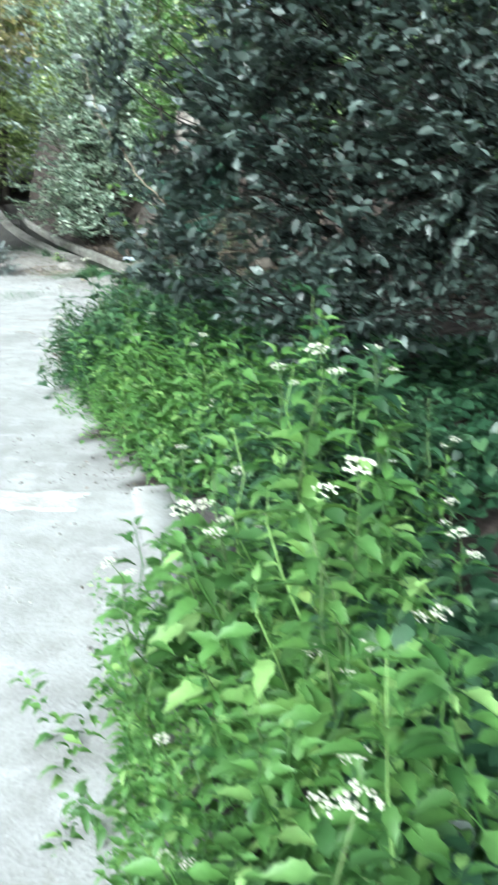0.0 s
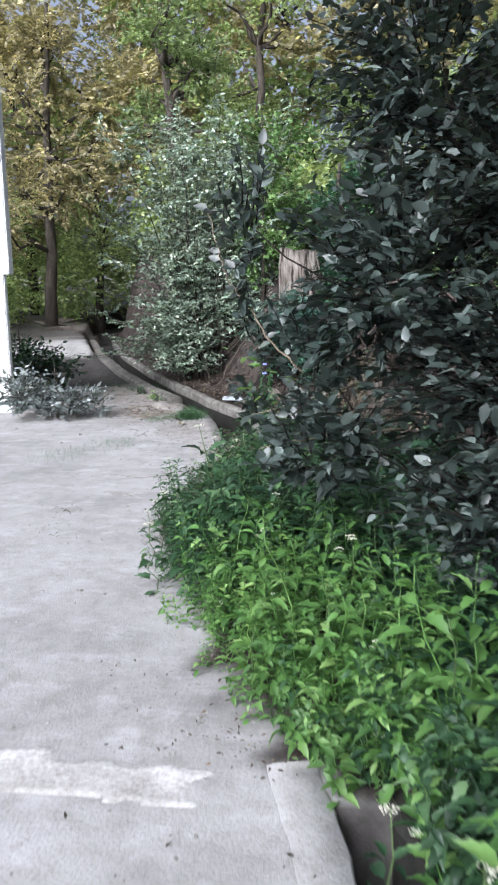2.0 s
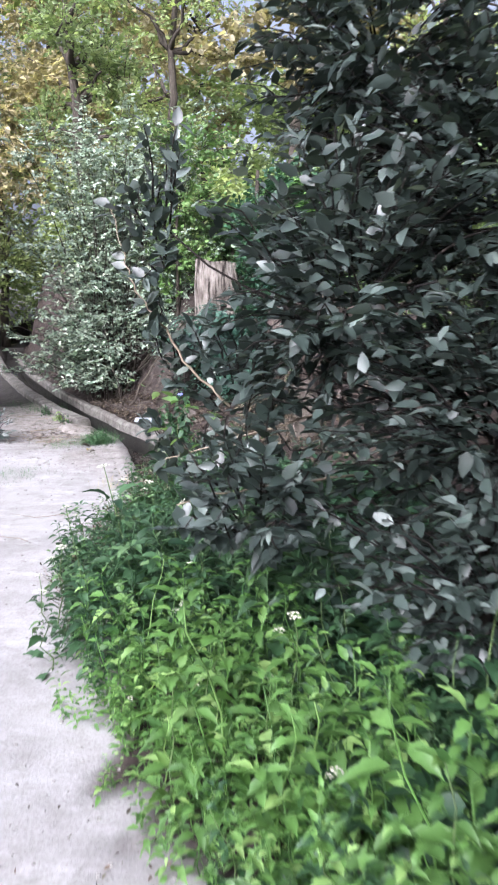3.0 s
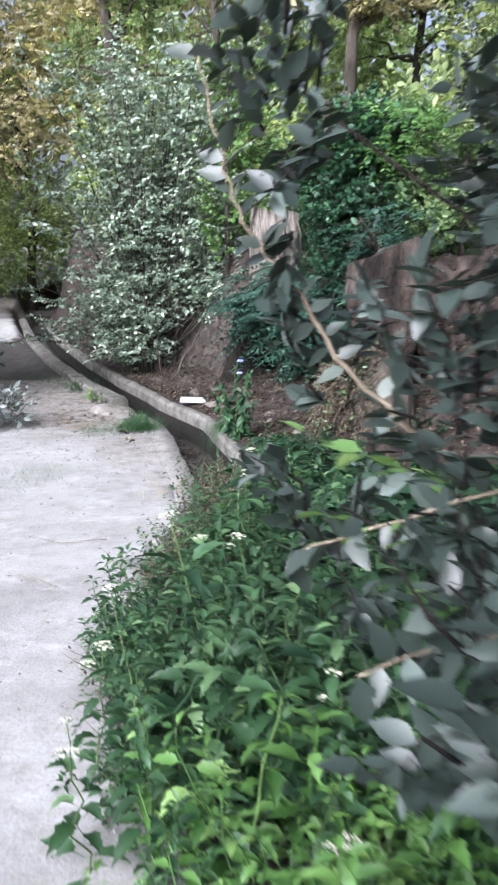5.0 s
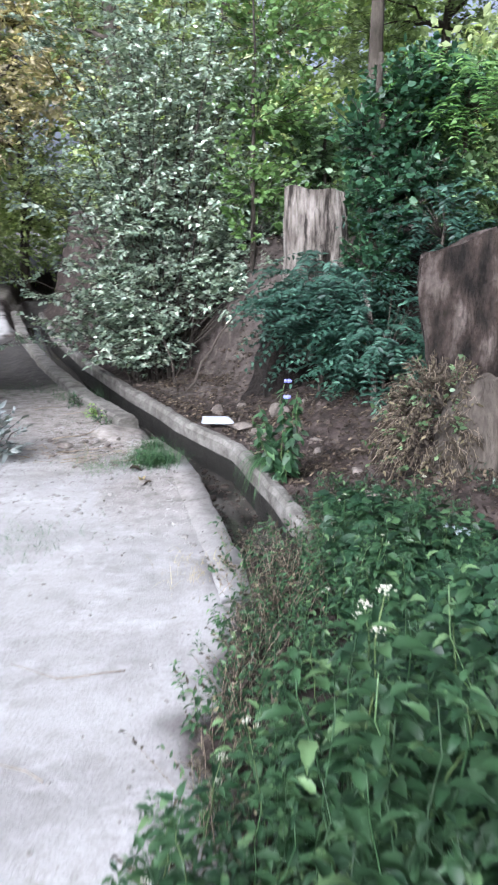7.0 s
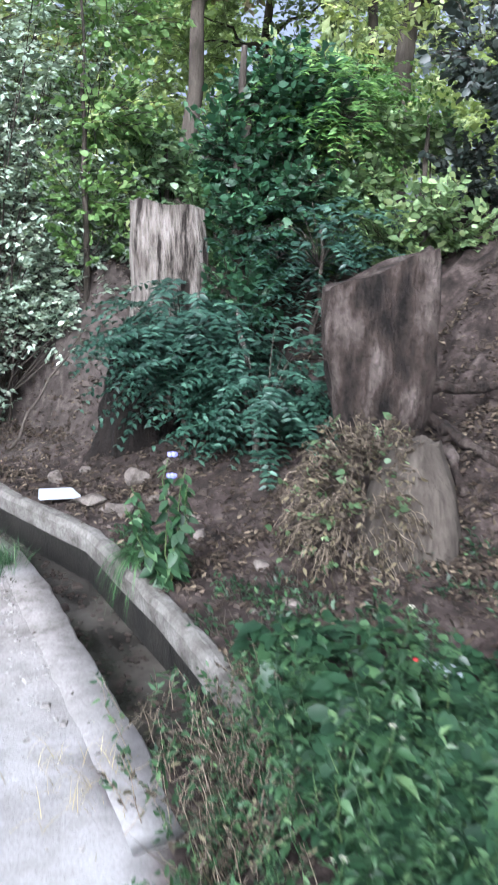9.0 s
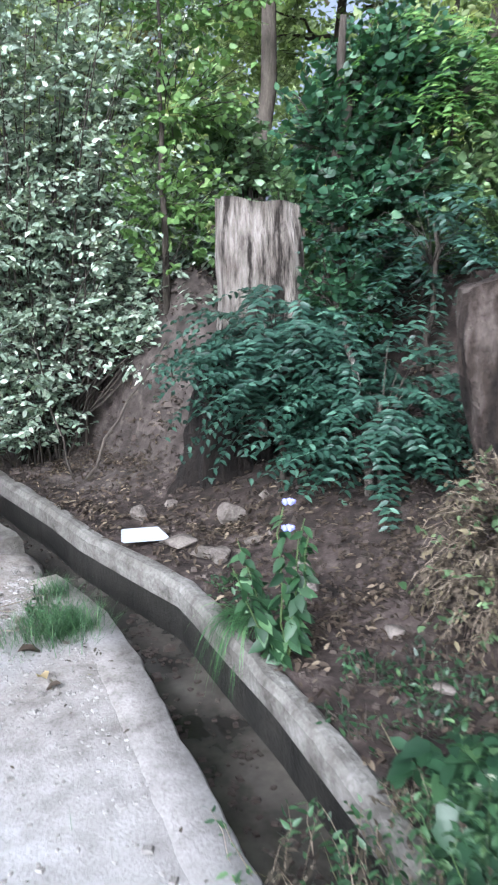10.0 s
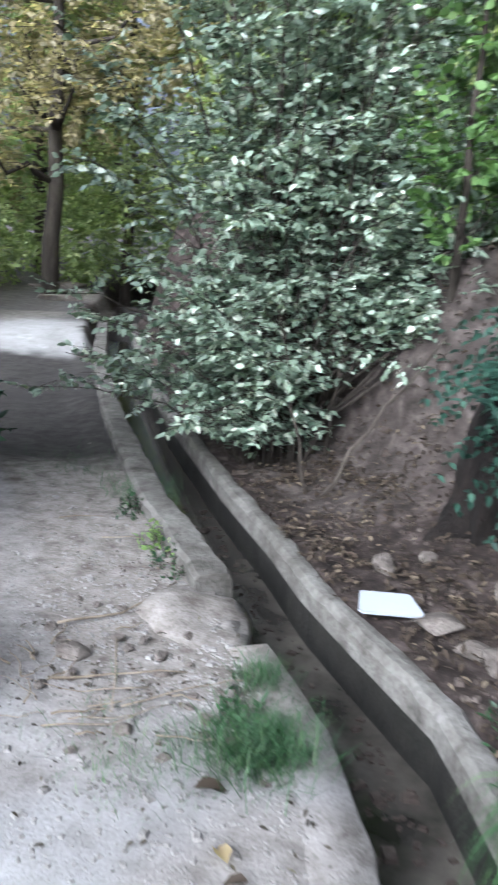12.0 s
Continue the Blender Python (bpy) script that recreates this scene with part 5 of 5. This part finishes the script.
for pts, rad in ((((-2.75, 10.30), (-2.55, 10.45), (-2.42, 10.80)), 0.009), (((-2.62, 9.95), (-2.45, 10.02), (-2.2, 10.1)), 0.008), (((-2.5, 10.25), (-2.42, 10.0), (-2.38, 9.85)), 0.006), (((-2.35, 9.85), (-2.15, 10.02), (-1.98, 10.1)), 0.005), (((-2.9, 11.2), (-2.7, 11.25)), 0.005), (((-3.2, 11.4), (-3.0, 11.5)), 0.006), (((-2.3, 9.98), (-2.5, 9.9), (-2.7, 9.93)), 0.004), (((-1.62, 7.0), (-1.85, 6.95), (-2.05, 7.05)), 0.004), (((-1.75, 6.4), (-1.95, 6.5)), 0.004), (((-2.55, 9.7), (-2.35, 9.75), (-2.2, 9.9)), 0.005)):
    twig(pts, rad * 0.65)
R2 = random.Random(31)
for i in range(26):
    tx, ty, ta = R2.uniform(-2.85, -2.2), R2.uniform(9.65, 10.5), R2.uniform(0, 3.14)
    tl = R2.uniform(0.06, 0.2)
    if tx + tl < float(left_edge(ty)) - 0.12:
        twig(((tx, ty), (tx + 0.5 * tl * math.cos(ta) + 0.02, ty + 0.5 * tl * math.sin(ta)), (tx + tl * math.cos(ta), ty + tl * math.sin(ta))), R2.uniform(0.002, 0.005))
for i in range(34):
    y = R2.uniform(9.6, 10.6)
    x = float(left_edge(y)) - R2.uniform(0.25, 0.95)
    s = R2.uniform(0.012, 0.045)
    rock(x, y, (s, s * R2.uniform(0.6, 0.9), s * 0.4), 200 + i, R2.uniform(0, 360), "stone", "small pale broken stone on the gritty path", 0.2)


def pebbles():
    r = np.random.default_rng(8)
    g = Geo()
    cube = np.array([(-1, -1, -1), (1, -1, -1), (1, 1, -1), (-1, 1, -1), (-0.7, -0.6, 0.6), (0.6, -0.7, 0.7), (0.7, 0.6, 0.6), (-0.6, 0.7, 0.5)])
    faces = np.array([(0, 1, 5, 4), (1, 2, 6, 5), (2, 3, 7, 6), (3, 0, 4, 7), (4, 5, 6, 7)])
    n = 3400
    y = np.concatenate([r.uniform(2.0, 12.3, n // 8), r.normal(10.1, 0.8, n - n // 8)])
    x = left_edge(y) - 0.15 - np.abs(r.normal(0, 0.75, n))
    s = r.uniform(0.002, 0.008, n) * np.where(r.random(n) < 0.06, 2.0, 1.0)
    a = r.uniform(0, 6.3, n)
    v = cube[None] * s[:, None, None] * np.array([1.2, 0.9, 0.5])
    ca, sa = np.cos(a)[:, None], np.sin(a)[:, None]
    w = np.stack([v[..., 0] * ca - v[..., 1] * sa, v[..., 0] * sa + v[..., 1] * ca, v[..., 2]], -1) + np.stack([x, y, land(x, y) + s * 0.3], 1)[:, None]
    g.add(w.reshape(-1, 3), [(faces[None] + (np.arange(n) * 8)[:, None, None]).reshape(-1, 4)])
    tagged(new("gravel", g.mesh("gravel", LIPMAT, False)), "loose grit and small stones scattered on the path", "gravel", kind="stuff")


pebbles()


def path_leaves():
    r = np.random.default_rng(18)
    g = Geo()
    n = 260
    y = np.concatenate([r.uniform(1.5, 12.0, n // 5), r.normal(10.1, 0.6, n - n // 5)])
    x = left_edge(y) - 0.1 - np.abs(r.normal(0, 0.6, n))
    leaves(g, OVATE, np.stack([x, y, land(x, y) + 0.012], 1), r.normal(0, 1, (n, 3)) * np.array([1, 1, 0.08]), np.array([0, 0, 1.0]) + r.normal(0, 0.2, (n, 3)), r.uniform(0.008, 0.032, n))
    tagged(new("fallen_leaves", g.mesh("fallen_leaves", CREEPER)), "small dry fallen leaves on the path", "leaves", kind="stuff")


path_leaves()


def clods():
    """Crumbs of earth and small stones on the bank."""
    r = np.random.default_rng(28)
    g = Geo()
    cube = np.array([(-1, -0.8, -1), (0.9, -1, -1), (1, 0.8, -1), (-0.8, 1, -1), (-0.6, -0.6, 0.6), (0.5, -0.7, 0.8), (0.7, 0.5, 0.5), (-0.6, 0.6, 0.7)])
    faces = np.array([(0, 1, 5, 4), (1, 2, 6, 5), (2, 3, 7, 6), (3, 0, 4, 7), (4, 5, 6, 7)])
    n = 4200
    y = r.uniform(8.4, 12.8, n)
    x = right_edge(y) + 0.17 + r.uniform(0, 2.8, n)
    s = r.uniform(0.004, 0.016, n) * np.where(r.random(n) < 0.05, 2.2, 1.0)
    a = r.uniform(0, 6.3, n)
    v = cube[None] * s[:, None, None] * np.array([1.2, 0.9, 0.7])
    ca, sa = np.cos(a)[:, None], np.sin(a)[:, None]
    w = np.stack([v[..., 0] * ca - v[..., 1] * sa, v[..., 0] * sa + v[..., 1] * ca, v[..., 2]], -1) + np.stack([x, y, land(x, y) + s * 0.3], 1)[:, None]
    g.add(w.reshape(-1, 3), [(faces[None] + (np.arange(n) * 8)[:, None, None]).reshape(-1, 4)])
    tagged(new("earth_clods", g.mesh("earth_clods", CLOD, False)), "crumbs of dry earth and stones on the bank", "earth", kind="stuff")


CLOD = rough_material("dry_earth", [(0.3, (0.018, 0.014, 0.011)), (0.55, (0.058, 0.045, 0.038)), (0.75, (0.16, 0.135, 0.12))], 3.0, 50, 0.95, 0.6, 0.01)
clods()


def canal_debris():
    """Small stones and crumbs that stand out of the shallow water."""
    r = np.random.default_rng(52)
    g = Geo()
    cube = np.array([(-1, -0.8, -1), (0.9, -1, -1), (1, 0.8, -1), (-0.8, 1, -1), (-0.6, -0.6, 0.6), (0.5, -0.7, 0.8), (0.7, 0.5, 0.5), (-0.6, 0.6, 0.7)])
    faces = np.array([(0, 1, 5, 4), (1, 2, 6, 5), (2, 3, 7, 6), (3, 0, 4, 7), (4, 5, 6, 7)])
    n = 420
    y = r.uniform(8.2, 12.5, n)
    x = left_edge(y) + (right_edge(y) + 0.04 - left_edge(y)) * r.uniform(0.04, 0.96, n)
    s = r.uniform(0.004, 0.018, n) * np.where(r.random(n) < 0.07, 2.0, 1.0)
    a = r.uniform(0, 6.3, n)
    v = cube[None] * s[:, None, None] * np.array([1.3, 0.9, 0.6])
    ca, sa = np.cos(a)[:, None], np.sin(a)[:, None]
    w = np.stack([v[..., 0] * ca - v[..., 1] * sa, v[..., 0] * sa + v[..., 1] * ca, v[..., 2]], -1) + np.stack([x, y, -0.245 + s * 0.1], 1)[:, None]
    g.add(w.reshape(-1, 3), [(faces[None] + (np.arange(n) * 8)[:, None, None]).reshape(-1, 4)])
    tagged(new("canal_debris", g.mesh("canal_debris", CLOD, False)), "small stones and crumbs lying in the canal", "gravel", kind="stuff")


canal_debris()


def pole(name, a, b, radius, mat, label, category):
    g = Geo()
    g.add(*tube(bent(a, b, 8, 0.02, 0.012), np.linspace(radius, radius * 0.5, 8), 8))
    return tagged(new(name, g.mesh(name, mat)), label, category)


pole("dead_branch", (-0.30, 10.55, float(land(-0.30, 10.55)) - 0.03), (-0.37, 10.85, 1.22), 0.028, PALEBARK, "bleached dead branch leaning among the leaves", "branch")
pole("dead_branch", (-1.95, 12.15, float(land(-1.95, 12.15)) - 0.03), (-1.3, 12.3, 1.0), 0.013, BARK, "dark bare branch arching over the earth bank", "branch")
pole("dead_branch", (-2.0, 12.2, float(land(-2.0, 12.2)) - 0.03), (-2.3, 12.3, 1.2), 0.008, BARK, "thin dark bare branch rising from the bank", "branch")


def root_on_bank(points, radius, label):
    g = Geo()
    p = np.array([(x, y, float(land(x, y)) + dz) for x, y, dz in points])
    q = np.concatenate([bent(p[i], p[i + 1], 5, 0.01, 0.012)[:-1] for i in range(len(p) - 1)] + [p[-1:]])
    k = np.arange(len(q))
    g.add(*tube(q, np.linspace(radius, radius * 0.4, len(q)) * (1 + 0.22 * np.sin(k * 1.9) + 0.12 * np.sin(k * 4.1)), 9))
    return tagged(new("exposed_root", g.mesh("exposed_root", STUMPWOOD)), label, "root", "roots on the bank")


for pts, rad in ((((0.48, 9.95, 0.30), (0.62, 9.85, 0.18), (0.66, 9.65, 0.05), (0.74, 9.4, -0.03)), 0.05),
                 (((0.50, 10.0, 0.42), (0.80, 9.9, 0.20), (1.0, 9.7, 0.06), (1.1, 9.4, -0.03)), 0.04),
                 (((0.45, 9.9, 0.12), (0.58, 9.7, 0.06), (0.55, 9.4, -0.02)), 0.045),
                 (((0.05, 11.0, 0.12), (0.2, 10.8, 0.10), (0.42, 10.55, 0.06), (0.5, 10.3, -0.04)), 0.05),
                 (((0.0, 11.1, 0.30), (0.12, 10.9, 0.22), (0.2, 10.6, -0.03)), 0.035)):
    root_on_bank(pts, rad, "gnarled brown root exposed on the earth bank")


def wrapper():
    bm = bmesh.new()
    bmesh.ops.create_grid(bm, x_segments=10, y_segments=6, size=1.0)
    for v in bm.verts:
        v.co = Vector((v.co.x * 0.075, v.co.y * 0.03, 0.025 + 0.02 * noise.noise(v.co * 2.3) + 0.012 * noise.noise(v.co * 6)))
    bmesh.ops.solidify(bm, geom=bm.faces[:], thickness=0.003)
    m, nt, bsdf, out = material("foil")
    bsdf.inputs["Base Color"].default_value = (0.38, 0.42, 0.47, 1)
    bsdf.inputs["Roughness"].default_value = 0.4
    ob = part("crumpled_wrapper", bm, m, None, smooth=True)
    ob.matrix_world = pose(-0.22, 8.09, float(land(-0.22, 8.09)) + 0.10, 0, 8, -20)
    m2, nt, bsdf, out = material("red_foil")
    bsdf.inputs["Base Color"].default_value = (0.5, 0.04, 0.04, 1)
    e = part("red_end", lump((0.016, 0.028), 0.018, 3, 0.3, 2), m2, ob, "red torn end", True)
    e.location = (-0.08, 0, 0.025)
    return tagged(ob, "crumpled grey-blue wrapper with red end among low plants", "litter")


wrapper()


def cement_patch():
    xs, ys = np.arange(-1.9, -0.66, 0.03), np.arange(2.98, 3.32, 0.02)
    X, Y = np.meshgrid(xs, ys)
    top = 3.22 + 0.05 * smooth(-1.2, -1.25, X) + 0.012 * wave(X, Y, 22.0)
    low = 3.03 + 0.03 * wave(X, Y * 0, 3.0) + 0.008 * wave(X, Y * 0, 25.0)
    ok = (Y < top) & (Y > low) & (X < -0.72 + 0.03 * wave(X * 0, Y, 30.0))
    Z = land(X, Y) + np.where(ok, 0.005, -0.012)
    nx = len(xs)
    i = np.arange(len(ys) - 1)[:, None] * nx
    j = np.arange(nx - 1)[None]
    f = np.stack([i + j, i + j + 1, i + j + 1 + nx, i + j + nx], -1).reshape(-1, 4)
    me = mesh_of("cement_patch", np.stack([X.ravel(), Y.ravel(), Z.ravel()], 1), [f], PATCH)
    return tagged(new("cement_patch", me), "pale rough cement patch across the path", "cement patch", kind="structure")


PATCH = rough_material("fresh_cement", [(0.3, (0.36, 0.35, 0.345)), (0.6, (0.50, 0.49, 0.485))], 8, 60, 0.9, 0.5, 0.006)
cement_patch()


def leaf_heap(x, y, n, spread, label):
    r = np.random.default_rng(int(abs(x * 77 + y * 13)))
    g = Geo()
    at = np.stack([r.normal(0, spread, n), r.normal(0, spread * 0.7, n), r.uniform(0.005, 0.03, n)], 1)
    leaves(g, OVATE, at, r.normal(0, 1, (n, 3)) * np.array([1, 1, 0.2]), np.array([0, 0, 1.0]) + r.normal(0, 0.4, (n, 3)), r.uniform(0.008, 0.024, n))
    ob = tagged(new("leaf_heap", g.mesh("leaf_heap", DRYLEAF)), label, "leaves", kind="stuff")
    ob.location = (x, y, float(land(x, y)))


leaf_heap(-2.1, 6.0, 60, 0.07, "small dark heap of dead leaves on the pale path")
leaf_heap(-2.0, 5.5, 40, 0.14, "scattered dead leaves on the pale path")
leaf_heap(-1.0, 3.75, 30, 0.15, "scattered dead leaves at the herbs' edge")
leaf_heap(-0.72, 3.45, 50, 0.16, "brown litter and crumbs at the herbs' edge")
leaf_heap(-0.55, 3.25, 40, 0.12, "brown litter and crumbs at the herbs' edge")
leaf_heap(-2.62, 10.9, 120, 0.10, "dark heap of dead leaves beside the kerb")
leaf_heap(-2.45, 10.05, 120, 0.18, "dry leaves and bark scraps on the gritty path")
tuft(-2.66, 7.9, 120, 0.07, "thin low grass on the pale path", spread=0.12)


def big_leaf(x, y, size, turn, mat, label):
    g = Geo()
    tv = OVATE[0] * np.array([1.2, 1, 3.0]) + np.array([0, 0, 0.12])
    g.add(tv * size, [OVATE[1]])
    ob = tagged(new("fallen_leaf", g.mesh("fallen_leaf", mat)), label, "leaf")
    ob.matrix_world = pose(x, y, float(land(x, y)) + 0.008, 0, 0, turn)


big_leaf(-2.04, 9.52, 0.11, -70, DRYLEAF, "curled brown dead leaf on the cement")
big_leaf(-1.90, 9.28, 0.09, 30, GOLD, "yellowed fallen leaf on the cement")
big_leaf(-1.84, 9.24, 0.07, 100, DRYLEAF, "curled brown dead leaf on the cement")


def kerb_weed(x, y, mat, label, seed=0):
    return tree("kerb_weed", x, y, 0.16, [((0.0, 0.0, 0.06), (0.13, 0.13, 0.06)), ((0.08, -0.09, 0.05), (0.1, 0.1, 0.05)), ((-0.05, 0.1, 0.08), (0.09, 0.1, 0.06))], 46, 7, 0.036, mat, label, 0.004, OVATE, length=0.12, category="weed")


kerb_weed(-2.86, 11.62, HERB, "small green weed growing against the kerb")
kerb_weed(-2.62, 11.22, SUNNY, "yellow-green weed growing against the kerb")
kerb_weed(-2.48, 10.98, HERB, "small green weed growing against the kerb")
kerb_weed(-1.95, 9.86, HERB, "small green weed in the grass tuft")
kerb_weed(-1.12, 9.95, HERB, "small green weed beside the coping")
kerb_weed(-0.66, 8.98, COVER, "dark green weed on the bank")
kerb_weed(-0.45, 9.05, COVER, "dark green weed on the bank")
for k, (x, y, s) in enumerate(((-7.3, 21.3, 0.55), (-7.7, 22.1, 0.6), (-8.0, 23.0, 0.6))):
    rock(x, y, (s, s * 0.4, 0.10), 300 + k, 12 * k, "stone_step", "rough brown stone step on the rising path", 0.3)


for k, (x, y) in enumerate(((-0.85, 8.72), (-0.62, 8.66), (-0.38, 8.80), (-0.10, 8.62), (0.15, 8.78), (0.42, 8.9), (-0.72, 9.05), (-0.25, 8.58), (0.35, 8.55), (-0.55, 8.85))):
    kerb_weed(x, y, COVER if k % 3 else HERB, "low green weed among dead leaves on the bank")
R3 = random.Random(77)
for k in range(22):
    x, y = R3.uniform(-1.0, 0.6), R3.uniform(8.7, 11.0)
    if x < float(right_edge(y)) + 0.25:
        continue
    s = R3.uniform(0.02, 0.06)
    rock(x, y, (s, s * 0.7, s * 0.5), 400 + k, R3.uniform(0, 360), "rock", "small broken stone on the earth bank", 0.3)


def flower_herb(x, y, height, size, seed, label):
    h = herb(height, 10, seed, True, True)
    for c in h.children:
        if c.name.startswith("flower"):
            c.scale = (size, size, size)
    h.matrix_basis = pose(x, y, max(float(land(x, y)), -0.02), 0, 0, 40 * seed)
    return tagged(h, label)


flower_herb(-0.80, 5.2, 0.66, 1.3, 31, "tall herb with large creamy white flower heads")
flower_herb(-0.72, 5.35, 0.60, 1.2, 32, "tall herb with large creamy white flower heads")
flower_herb(-1.25, 5.1, 0.42, 1.2, 33, "tall herb with creamy white flower heads")
flower_herb(-1.2, 4.7, 0.42, 1.2, 35, "tall herb with creamy white flower heads")
flower_herb(0.53, 2.02, 0.42, 1.3, 34, "herb with pale pinkish white flower heads")
flower_herb(0.64, 1.95, 0.40, 1.3, 36, "herb with pale pinkish white flower heads")
flower_herb(-0.22, 2.25, 0.55, 1.0, 37, "tall thin herb with small white flower heads")
flower_herb(-0.12, 2.15, 0.58, 1.0, 38, "tall thin herb with small white flower heads")
